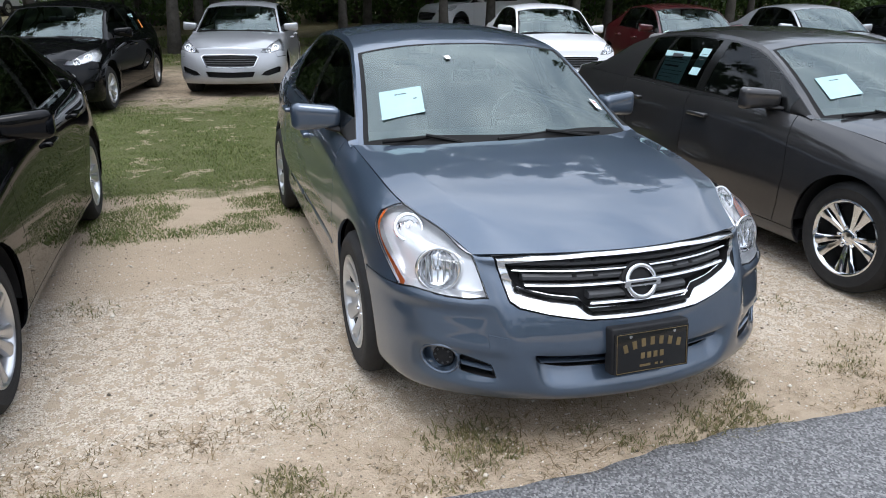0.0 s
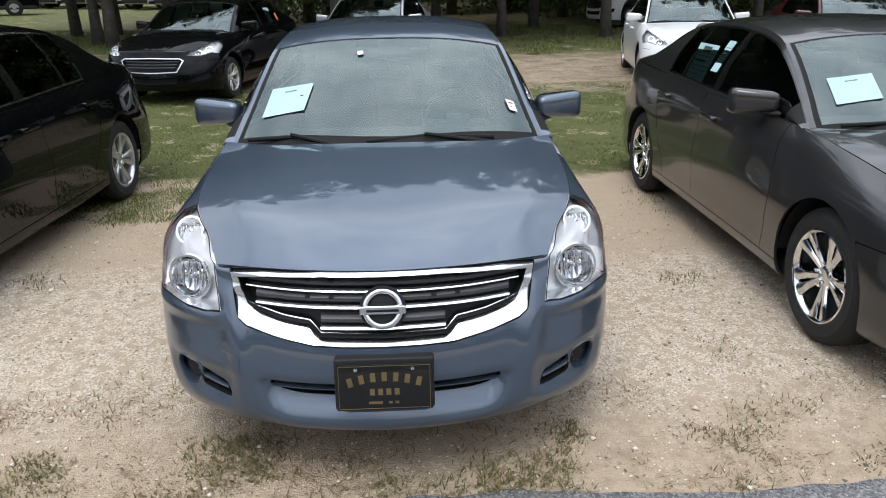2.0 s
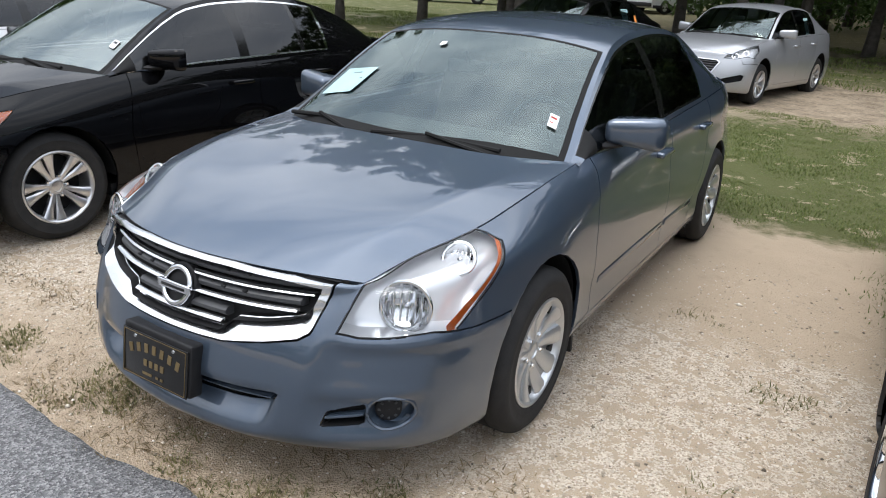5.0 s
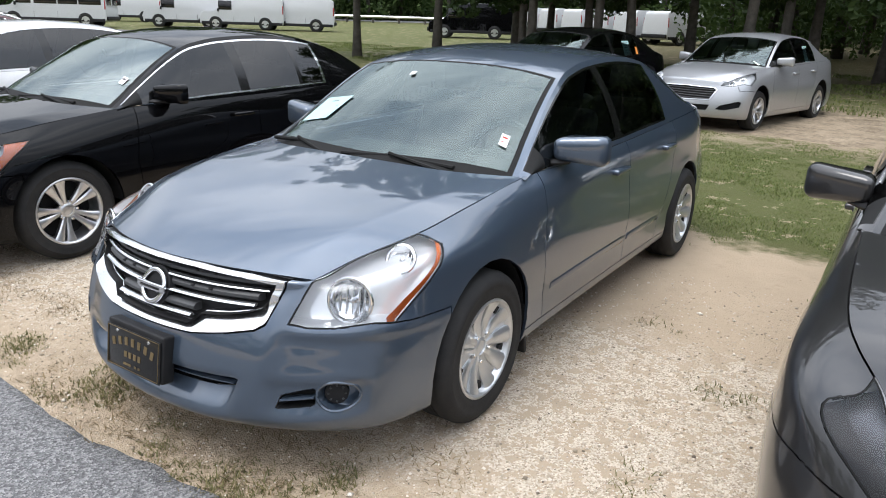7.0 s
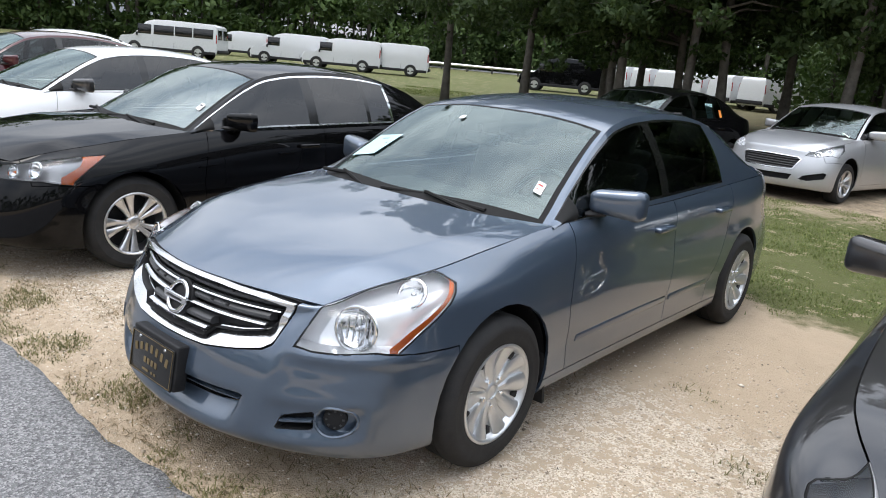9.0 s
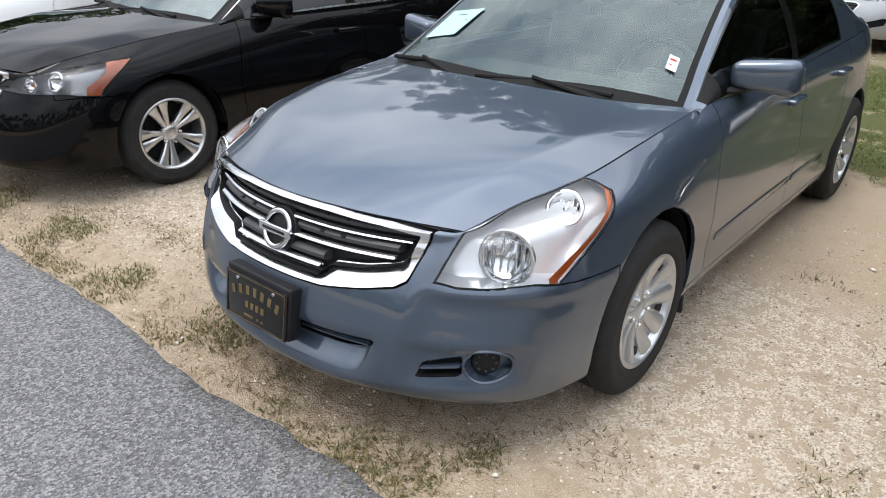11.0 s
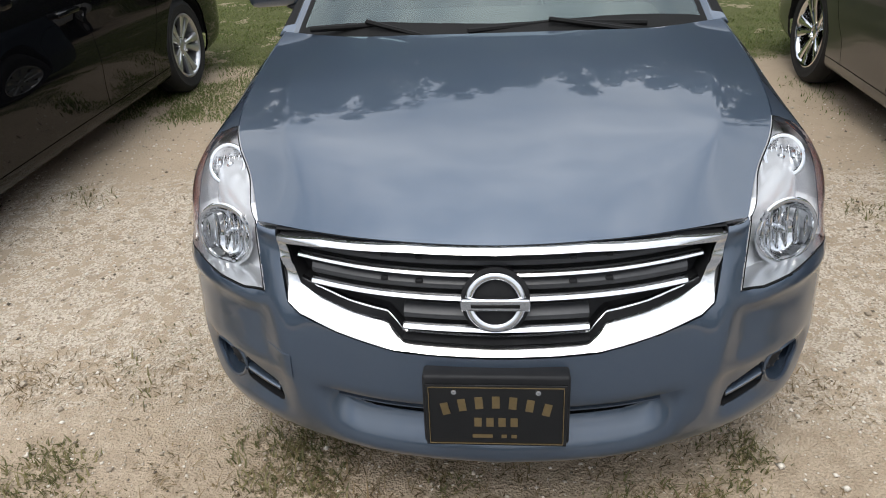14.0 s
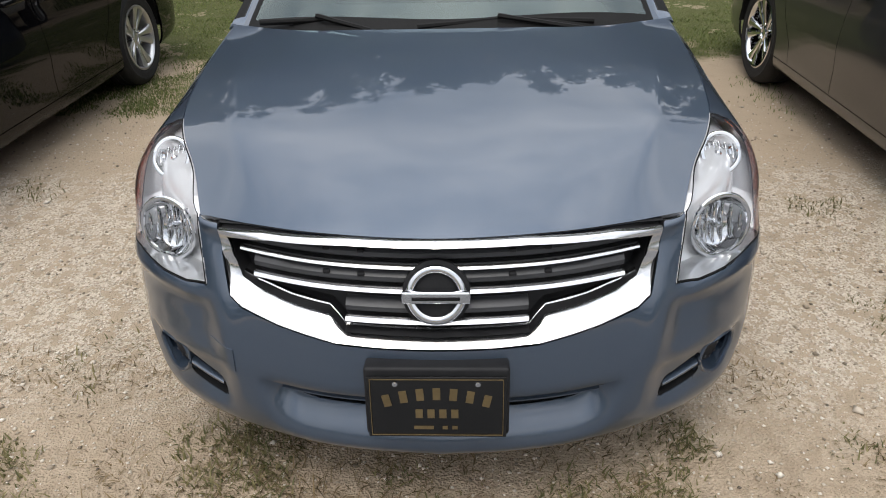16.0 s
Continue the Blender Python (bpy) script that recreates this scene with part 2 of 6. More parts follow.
def inside(px, py, poly):
    hit = False
    for (x0, y0), (x1, y1) in zip(poly, poly[1:] + poly[:1]):
        if (y0 > py) != (y1 > py) and px < (x1 - x0) * (py - y0) / (y1 - y0) + x0:
            hit = not hit
    return hit


def rounded(poly, r, n=3):
    """The polygon with its corners cut round."""
    out = []
    for i, p in enumerate(poly):
        p, a, b = Vector(p), Vector(poly[i - 1]), Vector(poly[(i + 1) % len(poly)])
        ra, rb = min(r, (a - p).length * 0.45), min(r, (b - p).length * 0.45)
        s, e = p + (a - p).normalized() * ra, p + (b - p).normalized() * rb
        for k in range(n + 1):
            t = k / n
            q = s * (1 - t) ** 2 + p * 2 * t * (1 - t) + e * t * t
            out.append((q.x, q.y))
    return out


def circle2(cx, cy, r, n=20, ry=None):
    return [(cx + r * math.cos(2 * math.pi * k / n), cy + (ry or r) * math.sin(2 * math.pi * k / n)) for k in range(n)]


VIEW = {"front": (0, 2, Vector((0, 1, 0))), "side": (1, 2, Vector((1, 0, 0))), "top": (0, 1, Vector((0, 0, 1)))}


# ---- the shape that all the cars here are drawn from, in metres: x across, y to the rear, z up; origin under the front axle ----
PLAN = [(0, -.955), (.25, -.933), (.45, -.872), (.610, -.793), (.752, -.688), (.848, -.540), (.888, -.33), (.897, 0), (.895, .42), (.89, .95),
        (.89, 1.6), (.893, 2.25), (.895, 2.776), (.87, 3.2), (.80, 3.55), (.62, 3.75), (.35, 3.83), (0, 3.855)]
SHOULDER = [(0, -.845, .776), (.25, -.815, .774), (.43, -.755, .766), (.585, -.675, .752), (.645, -.51, .802), (.710, -.375, .840), (.750, -.23, .868),
            (.772, .02, .908), (.785, .45, .955), (.815, .95, .965), (.82, 1.6, .978), (.815, 2.25, .998), (.80, 2.776, 1.012), (.77, 3.2, 1.015),
            (.70, 3.5, 1.01), (.56, 3.68, 1.0), (.32, 3.76, .995), (0, 3.785, .99)]
# level: height in front, height at the side, inset at the side, inset in front
LEVELS = [(.205, .185, .065, .055), (.240, .215, .032, -.002), (.305, .29, .014, -.020), (.41, .40, .004, -.014), (.50, .50, .0, .003), (.58, .59, .0, .026),
          (.65, .69, .010, .060), (.715, .79, .026, .092)]
ROOF_Y = [.23, .33, .45, .63, .83, 1.03, 1.17, 1.41, 1.80, 2.20, 2.50, 2.80, 3.05, 3.25]
ROOF_ZC = [.97, 1.035, 1.11, 1.205, 1.295, 1.37, 1.415, 1.452, 1.473, 1.455, 1.415, 1.33, 1.20, 1.05]
ROOF_XR = [.79, .775, .755, .715, .675, .64, .615, .592, .582, .577, .577, .59, .625, .68]
ROOF_ZR = [.80, .87, .95, 1.07, 1.20, 1.31, 1.365, 1.405, 1.425, 1.408, 1.365, 1.28, 1.16, 1.03]


def skin(cols, rows, spec):
    """The lower skin, half a car, as a grid of points."""
    plan, top = np.array(PLAN), np.array(SHOULDER)
    n = len(plan)
    prev = np.clip(np.arange(n) - 1, 0, n - 1)
    nxt = np.clip(np.arange(n) + 1, 0, n - 1)
    tan = plan[nxt] - plan[prev]
    nor = np.stack([-tan[:, 1], tan[:, 0]], 1)
    nor = -nor / np.linalg.norm(nor, axis=1)[:, None]
    face = np.clip(np.abs(nor[:, 1]) * 1.15, 0, 1)
    face[8:13] = 0
    levels = []
    for zf, zs, ins, inf in LEVELS:
        k = face if zf > .55 else face ** 2
        d = ins * (1 - k) + inf * k
        z = zf * face + zs * (1 - face)
        z = np.where(np.arange(n) > 12, z + (.04 if zf > .3 else 0) * face, z)
        xy = plan - nor * d[:, None]
        xy[0, 0] = xy[-1, 0] = 0
        levels.append(np.column_stack([xy, z]))
    mid = levels[-1] * .42 + top * .58
    full = np.ones(n)
    full[3:8] = (.4, -.4, -.6, -.3, .4)
    mid[:, :2] += nor * .016 * full[:, None]
    mid[:, 2] += .012 * full
    mid[0, 0] = mid[-1, 0] = 0
    grid = np.array(levels + [mid, top])
    k = np.linspace(1, n, cols)
    flip = np.array([-1, 1, 1])
    step = np.array([spline(np.vstack([g[1] * flip, g, g[-2] * flip]), k) for g in grid])
    r = np.linspace(0, len(grid) - 1, rows)
    out = np.array([spline(step[:, c], r) for c in range(cols)])
    # lines pressed into the flanks, and the lips round the wheels
    x, y, z = out[..., 0], out[..., 1], out[..., 2]
    flank = np.clip((y - .2) / .3, 0, 1) * np.clip((3.5 - y) / .3, 0, 1)
    x += flank * .008 * np.exp(-np.abs(z - (.80 + .025 * y)) / .035)
    x -= flank * .010 * np.exp(-((z - .40) / .07) ** 2)
    for wy in (0, 2.776):
        rad = np.hypot(y - wy, z - .33)
        x += np.where((np.abs(y - wy) < .6) & (x > .6), .009 * np.exp(-((rad - .37) / .038) ** 2), 0)
    return out


def sculpt(out):
    """Presses the hollows, scoops and ridges into a bumper skin."""
    x, y, z = out[..., 0], out[..., 1], out[..., 2]

    def soft(a, b, t):
        k = np.clip((t - a) / (b - a), 0, 1)
        return k * k * (3 - 2 * k)
    front = (y < -.3) * 1.0
    # the wide hollow under the plate: deep under its upper edge, running out to the lip
    hollow = soft(.430 + (z - .41) * .35, .392 + (z - .41) * .35, x) * soft(.258, .372, z) * soft(.422, .408, z)
    # the scoops at the fog lamps
    scoop = soft(.505, .545, x) * soft(.810, .770, x) * soft(.285, .335, z) * soft(.432, .405, z)
    # the ridge that runs down from the bonnet inside each headlamp, and the shelf under the lamp
    ridge = np.exp(-((x - .500 - (z - .40) * .12) / .035) ** 2) * soft(.36, .50, z) * soft(.76, .66, z)
    shelf = np.exp(-((z - .592) / .020) ** 2) * soft(.54, .62, x)
    # the outer part of the nose lies a little further back than the middle
    outer = soft(.495 + (z - .40) * .12, .56 + (z - .40) * .12, x) * soft(.40, .48, z) * soft(.60, .56, z)
    y += front * (hollow * .064 + scoop * .026 - ridge * .012 - shelf * .016 + outer * .012)


def bonnet(rows, cols):
    """The bonnet, half a car, as a grid of points."""
    top = np.array(SHOULDER)
    w, v = np.linspace(0, 1, rows), np.linspace(0, 1, cols)
    c0 = spline(np.vstack([top[1] * (-1, 1, 1), top[:4]]), v * 3 + 1)
    c1 = spline([(-.27, .22, .982), (0, .205, .985), (.27, .22, .982), (.52, .272, .972), (.785, .45, .955)], v * 3 + 1)
    d0 = spline([(0, -.845, .776), (0, -.61, .848), (0, -.33, .907), (0, -.05, .952), (0, .205, .985)], w * 4)
    d1 = spline(top[3:9], w * 5)
    W, V = w[:, None, None], v[None, :, None]
    p = (1 - W) * c0[None] + W * c1[None] + (1 - V) * d0[:, None] + V * d1[:, None]
    p -= (1 - W) * (1 - V) * c0[0] + (1 - W) * V * c0[-1] + W * (1 - V) * c1[0] + W * V * c1[-1]
    x, y = p[..., 0], p[..., 1]
    bulge = (1 - V[..., 0] ** 2.4) * np.sin(math.pi * np.clip(W[..., 0], 0, 1) ** .7)
    p[..., 2] += .014 * bulge
    # a crease runs back along each side, from the grille's corner to the foot of the pillar
    line = np.interp(y, [-.80, -.756, -.6, -.42, -.2, 0, .3], [.37, .404, .49, .56, .612, .64, .66])
    edge = np.maximum(p[:, -1:, 0], line + .04)
    gap = x - line
    rise_in = np.clip(1 + gap / .30, 0, 1) ** 2
    fall = np.clip(1 - gap / (edge - line), 0, 1)
    k = 1 / (1 + np.exp(-gap / .006))
    p[..., 2] += .014 * (rise_in * (1 - k) + fall * k) * np.clip(W[..., 0] / .5, 0, 1) ** 2 * (3 - 2 * np.clip(W[..., 0] / .5, 0, 1)) * np.clip((1 - W[..., 0]) / .25, 0, 1)
    return p


def upper(ys, ws, us, spec):
    """Flank glass (rows ws, belt to roof) and roof (rows us, edge to middle), half a car."""
    zc, xr, zr = (curve_at(ROOF_Y, spec.get(k, d), ys) for k, d in (("zc", ROOF_ZC), ("xr", ROOF_XR), ("zr", ROOF_ZR)))
    top = np.array(SHOULDER)[6:16]
    belt = np.column_stack([np.interp(ys, top[:, 1], top[:, 0]), np.interp(ys, top[:, 1], top[:, 2])])
    side, cap = [], []
    for k, y in enumerate(ys):
        a, b = np.array([belt[k, 0], belt[k, 1]]), np.array([xr[k], zr[k]])
        s = [(a[0] + (b[0] - a[0]) * w + .03 * math.sin(math.pi * w), y, a[1] + (b[1] - a[1]) * w) for w in ws]
        c = [(xr[k] * u, y, zc[k] - (zc[k] - zr[k]) * u ** 2.6) for u in us]
        side.append(s)
        cap.append(c)
    return np.array(side), np.array(cap)


def sheet(bm, pts, lay=None, flip=False):
    """A grid of points as quads."""
    r, c = pts.shape[:2]
    vs = [[bm.verts.new(tuple(pts[i, j])) for j in range(c)] for i in range(r)]
    fs = []
    for i in range(r - 1):
        for j in range(c - 1):
            q = (vs[i][j], vs[i + 1][j], vs[i + 1][j + 1], vs[i][j + 1])
            fs.append(bm.faces.new(q[::-1] if flip else q))
    return fs


def warp(spec):
    """How a car's own measures differ from the drawn shape's."""
    fo, wb, length, wid, hgt = spec["front"], spec["base"], spec["length"], spec["width"], spec["height"]
    cab = spec.get("cab", 0.0)
    sy, ty = [-.955, -.40, .40, .42, 2.40, 3.15, 3.855], [-fo, -.40, .40 + cab * .6, .42 + cab, wb - .376, wb + .374, length - fo]
    sz, tz = [0, .72, .955, 1.473], [0, spec.get("nose", .72), spec.get("belt", .955), hgt]

    sy, ty = [-9 + sy[0], *sy, sy[-1] + 9], [-9 + ty[0], *ty, ty[-1] + 9]
    sz, tz = [-5, *sz, sz[-1] + 5], [-5, *tz, tz[-1] + 5]

    def many(co):
        return np.column_stack([co[:, 0] * wid / 1.795, np.interp(co[:, 1], sy, ty), np.interp(co[:, 2], sz, tz)])

    def go(co):
        return Vector(many(np.array([tuple(co)]))[0])
    go_many[id(spec)] = many
    return go


go_many = {}


BINS = {}


def take(bm, ids, mark, sel=None, gap=0.0022, lip=0.014, mirror=False):
    """A panel of its own: the faces with that mark, drawn in a little at the seam and turned in at its edge."""
    marks = mark if isinstance(mark, tuple) else (mark,)
    src = bm.verts.layers.float_vector.get("n")
    out = bmesh.new()
    n = out.verts.layers.float_vector.new("n")
    seen = {}
    for f in BINS[id(bm)]:
        if f[0] in marks and (sel is None or sel(f[1])):
            vs = []
            for v in f[2].verts:
                w = seen.get(v)
                if w is None:
                    w = seen[v] = out.verts.new(v.co)
                    w[n] = v[src]
                vs.append(w)
            out.faces.new(vs)
    if not out.faces:
        return out
    out.normal_update()
    if gap:
        r = bmesh.ops.inset_region(out, faces=out.faces[:], thickness=gap, depth=0, use_boundary=True, use_even_offset=True)
        bmesh.ops.delete(out, geom=r["faces"], context="FACES")
    if lip:
        n = out.verts.layers.float_vector.get("n")
        for e in [e for e in out.edges if e.is_boundary]:
            a, b = e.verts
            f = e.link_faces[0]
            na, nb = Vector(a[n]), Vector(b[n])
            side = (b.co - a.co).cross(na)
            if side.dot(f.calc_center_median() - a.co) > 0:
                side = -side
            side.normalize()
            q = [out.verts.new(p) for p in (a.co, b.co, b.co - nb * lip, a.co - na * lip)]
            for v in q:
                v[n] = side
            w = out.faces.new(q)
            w.normal_update()
            if w.normal.dot(side) < 0:
                w.normal_flip()
    return out

# ---- cars ----
def prism(bm, poly, z0, z1, m=None):
    """An outline drawn in x and y, raised from z0 to z1."""
    a = [bm.verts.new((x, y, z0)) for x, y in poly]
    b = [bm.verts.new((x, y, z1)) for x, y in poly]
    n = len(poly)
    bm.faces.new(a[::-1])
    bm.faces.new(b)
    for k in range(n):
        bm.faces.new((a[k], a[(k + 1) % n], b[(k + 1) % n], b[k]))
    if m:
        bmesh.ops.transform(bm, matrix=m, verts=a + b)
    return a + b


def wheel_meshes(radius, rim, spokes, style, material):
    """Tyre, barrel, face and nuts of a wheel whose outer side looks to +x."""
    steps = 56
    bm = bmesh.new()
    w = .108
    tyre = [(rim - .004, -w + .012), (rim + .012, -w), (rim + .05, -w - .004), (radius - .03, -w + .004), (radius - .008, -w + .022), (radius, -w + .045)]
    tyre += [(radius, -.03), (radius - .006, -.027), (radius - .006, -.022), (radius, -.019), (radius, .019), (radius - .006, .022), (radius - .006, .027), (radius, .03)]
    tyre += [(radius, w - .045), (radius - .008, w - .022), (radius - .03, w - .004), (rim + .062, w + .003), (rim + .058, w + .001), (rim + .03, w + .002), (rim + .012, w), (rim - .004, w - .012)]
    lathe(bm, tyre, steps)
    t = bmesh.new()
    lathe(t, [(rim + .002, w - .012), (rim + .002, w - .004), (rim - .006, w - .001), (rim - .016, w - .008), (rim - .022, w - .03), (rim - .03, -.05), (rim - .03, -w)], steps)
    d = bmesh.new()
    lathe(d, [(rim - .02, -.02), (.06, -.01), (.06, .03), (.001, .03)], 32)
    bmesh.ops.recalc_face_normals(d, faces=d.faces[:])
    f = bmesh.new()
    hub = .055 if style != "cap" else .05
    if style == "cap":
        # a dished cover that closes the wheel, with its rolled edge
        lathe(f, [(rim - .004, .084), (rim - .010, .092), (rim - .018, .090), (rim - .026, .076), (.135, .060), (.09, .062), (.045, .066)], 60)
    lathe(f, [(hub, .02), (hub, .062), (hub - .012, .074), (.032, .076), (.030, .070), (.001, .072)], 32)
    sp = bmesh.new()
    for a0 in (0.0,):
        arms = [(-.34, -.29, 1.0), (.34, .29, 1.0)] if style == "cap" else [(-.20, -.20, .8), (.20, .20, .8)]
        for ain, aout, wide in arms:
            w0, w1 = .013, .034
            if style == "cap":
                w0, w1 = .015, .041
            loop = []
            for s in range(5):
                q = s / 4
                r = hub * .8 + (rim - .016 - hub * .8) * q
                c = a0 + ain + (aout - ain) * q
                half = (w0 + (w1 - w0) * q) / r * (1 - (.04 if style == 'cap' else .2) * math.sin(math.pi * q))
                h = .066 + .030 * q - (.010 if style == "cap" else 0) * math.sin(math.pi * q)
                loop.append([(h - .03, c - half, r), (h - .004, c - half, r), (h + .004, c - half * .55, r), (h + .004, c + half * .55, r), (h - .004, c + half, r), (h - .03, c + half, r)])
            rows = [[sp.verts.new((h, rr * math.cos(c), rr * math.sin(c))) for h, c, rr in l] for l in loop]
            for p, q in zip(rows, rows[1:]):
                for i in range(5):
                    sp.faces.new((p[i], q[i], q[i + 1], p[i + 1]))
    bmesh.ops.recalc_face_normals(sp, faces=sp.faces[:])
    bmesh.ops.recalc_face_normals(f, faces=f.faces[:])
    nuts = bmesh.new()
    lathe(nuts, [(.010, .03), (.010, .074), (.007, .080), (.001, .080)], 6, Matrix.Translation((0, .064, 0)))
    meshes = []
    for nm, b, m, sh in (("tyre", bm, TYRE, 50), ("rim", t, material, 40), ("wheel", d, PLASTIC, 40), ("hub_cap", f, material, 35), ("wheel_nut", nuts, CHROME, 30), ("spoke", sp, material, 35)):
        o = finish(nm, b, m, None, "", True, sh)
        meshes.append(o.data)
        bpy.data.objects.remove(o)
    return meshes + [spokes]


def add_wheels(car, spec, meshes):
    tyre, rim, back, facem, nuts, spoke, spokes = meshes
    half = spec["width"] / 2 - .145 + spec.get("track", 0)
    for wy in (0, spec["base"]):
        for side in (1, -1):
            w = new("wheel", back)
            w.parent = car
            w.matrix_basis = pose(side * half, wy, spec["tyre"], random.uniform(0, 360), 0, 0 if side > 0 else 180)
            for nm, me in (("tyre", tyre), ("rim", rim), ("hub_cap", facem)):
                o = new(nm, me)
                o.parent = w
            for k in range(spokes if spec.get("covers") else 0):
                # dark plates painted for the shaded openings between the pairs of arms
                o = new("opening_shade", OPENING_SHADE)
                o.parent = w
                o.matrix_basis = pose(0, 0, 0, 360 * (k + .5) / spokes, 0, 0)
            for k in range(spokes):
                o = new("spoke", spoke)
                o.parent = w
                o.matrix_basis = pose(0, 0, 0, 360 * k / spokes, 0, 0)
            if spec.get("nuts"):
                for k in range(5):
                    o = new("wheel_nut", nuts)
                    o.parent = w
                    o.matrix_basis = pose(0, 0, 0, 36 + 72 * k, 0, 0)


def recess(bm, depth, way=(0, 1, 0)):
    """Sinks a skin and leaves a wall round it."""
    n = bm.verts.layers.float_vector.get("n")
    es = [e for e in bm.edges if e.is_boundary]
    vs = bm.verts[:]
    for e in es:
        e.smooth = False
    r = bmesh.ops.extrude_edge_only(bm, edges=es)
    for v in vs:
        v.co += Vector(way) * depth
    if n:
        bm.verts.layers.float_vector.remove(n)
    return bm


def chair(bm, x, y, z, wide=.5):
    """A car seat: cushion, back and headrest, facing the nose."""
    box(bm, x, y, z, wide, .52, .16, .05, seg=3)
    box(bm, x, y + .33, z + .33, wide, .15, .62, .06, pose(0, 0, 0, -18, 0, 0), 3)
    box(bm, x, y + .45, z + .76, .26, .10, .19, .04, pose(0, 0, 0, -12, 0, 0), 3)
    for s in (-.05, .05):
        tube(bm, [(x + s, y + .42, z + .60), (x + s, y + .44, z + .72)], .007, 6)


def flatter(bm):
    """Side glass is nearly plane: draws its shading towards one direction."""
    n = bm.verts.layers.float_vector.get("n")
    mean = Vector((0, 0, 0))
    for v in bm.verts:
        mean += Vector(v[n])
    mean.normalize()
    for v in bm.verts:
        v[n] = Vector(v[n]).lerp(mean, .8).normalized()
    return bm


def build_car(name, spec, at, label, category="car", group=""):
    car = thing(name, at, label, category, group)
    fine = spec.get("fine", 1.0)
    go = warp(spec)
    body = spec["paint"]
    bm = bmesh.new()
    n = bm.verts.layers.float_vector.new("n")
    ids = bm.faces.layers.int.new("id")
    # lower skin
    lower = skin(int(190 * fine), int(64 * fine), spec)
    # press out small unevenness of the skin, edges kept
    for _ in range(10):
        mid = lower[1:-1, 1:-1]
        lower[1:-1, 1:-1] = mid * .5 + .125 * (lower[:-2, 1:-1] + lower[2:, 1:-1] + lower[1:-1, :-2] + lower[1:-1, 2:])
    if spec.get("sculpt"):
        sculpt(lower)
    base = sheet(bm, lower, flip=False)
    for f in base:
        f[ids] = 3
    hood = sheet(bm, bonnet(int(56 * fine) + 1, int(56 * fine) + 1), flip=True)
    for f in hood:
        f[ids] = 1
    # boot lid
    top = spline(np.array(SHOULDER), np.linspace(13, 17, 17))
    k = np.linspace(0, 1, 17)
    inner = np.column_stack([.70 * (1 - k), np.full(17, 3.12), 1.07 + .03 * k])
    lid = np.array([top * (1 - q) + inner * q + np.array([0, 0, .03 * math.sin(math.pi * q)]) for q in np.linspace(0, 1, 9)])
    for f in sheet(bm, lid):
        f[ids] = 9
    # greenhouse
    yw = spec.get("glass_y", (.63, 1.49, 1.58, 2.13, 2.17, 2.42))
    ws_top, rw0, rw1 = spec.get("ws_top", 1.06), 2.48, 3.12
    ys = sorted(set(np.round(np.linspace(.23, 3.25, int(62 * fine)), 4)) | set(yw) | {ws_top, ws_top + .02, rw0, rw1, yw[5] + .03, round(yw[0] - .14, 3)})
    ws = [0, .055, .085] + list(np.linspace(.2, .875, 7)) + [.91, .938, 1]
    us = [1, .965, .93] + list(np.linspace(.86, 0, int(14 * fine) + 2))
    side, cap = upper(ys, ws, us, spec)
    start = next(i for i, y in enumerate(ys) if y >= .42)
    rows = len(ws) - 1
    for k, f in enumerate(sheet(bm, side[start:], flip=True)):
        i, row = start + k // rows, k % rows
        w, y = (ws[row] + ws[row + 1]) / 2, (ys[i] + ys[i + 1]) / 2
        f[ids] = 10
        if .085 < w < .91:
            for q, (a, c) in enumerate(((yw[0], yw[1]), (yw[2], yw[3]), (yw[4], yw[5]))):
                if a < y < c:
                    f[ids] = 11 + q
            if yw[1] < y < yw[2] or yw[3] < y < yw[4] or yw[0] - .14 < y < yw[0]:
                f[ids] = 15
            if yw[5] < y < yw[5] + .03:
                f[ids] = 19
        elif (.91 < w < .938 or .055 < w < .085) and yw[0] - .14 < y < yw[5] + .03:
            f[ids] = 14
    for f in sheet(bm, cap, flip=True):
        c = f.calc_center_median()
        xr = float(curve_at(ROOF_Y, spec.get("xr", ROOF_XR), c.y)[0])
        u = c.x / xr
        f[ids] = 10
        if u < .93 and c.y < ws_top:
            f[ids] = 16
        elif u < .965 and c.y < ws_top + .02:
            f[ids] = 17
        if u < .93 and rw0 < c.y < rw1:
            f[ids] = 18
    # every sheet looks outward
    heart = Vector((0, 1.4, .55))
    for marks in ((3,), (1,), (9,), (10, 11, 12, 13, 14, 15, 19), (16, 17, 18)):
        bm.normal_update()
        fs = [f for f in bm.faces if f[ids] in marks]
        if sum(f.normal.dot(f.calc_center_median() - heart) for f in fs) < 0:
            bmesh.ops.reverse_faces(bm, faces=fs)
    bm.normal_update()
    for v in bm.verts:
        q = v.normal.copy()
        if abs(v.co.x) < 1e-5:
            q.x = 0
            q.normalize()
        v[n] = q
    # soften the shading of the pressed panels
    for mark, turns in ((3, spec.get("soft", 14)), (1, 1)):
        vs = {v for f in bm.faces if f[ids] == mark for v in f.verts}
        near = {v: [w for e in v.link_edges for w in e.verts if w is not v] for v in vs}
        for _ in range(turns):
            fresh = {}
            for v, ws in near.items():
                q = Vector(v[n]) * 2
                for w in ws:
                    q += Vector(w[n])
                if abs(v.co.x) < 1e-5:
                    q.x = 0
                fresh[v] = q.normalized()
            for v, q in fresh.items():
                v[n] = q
    flank = lambda c: c.x > .55 and c.z < 1.12
    shell = lambda c: True
    # panels
    def cut_on(poly, view, keep, mark, on=(3,)):
        cut_faces(bm, poly, view, keep, ids, mark, on)
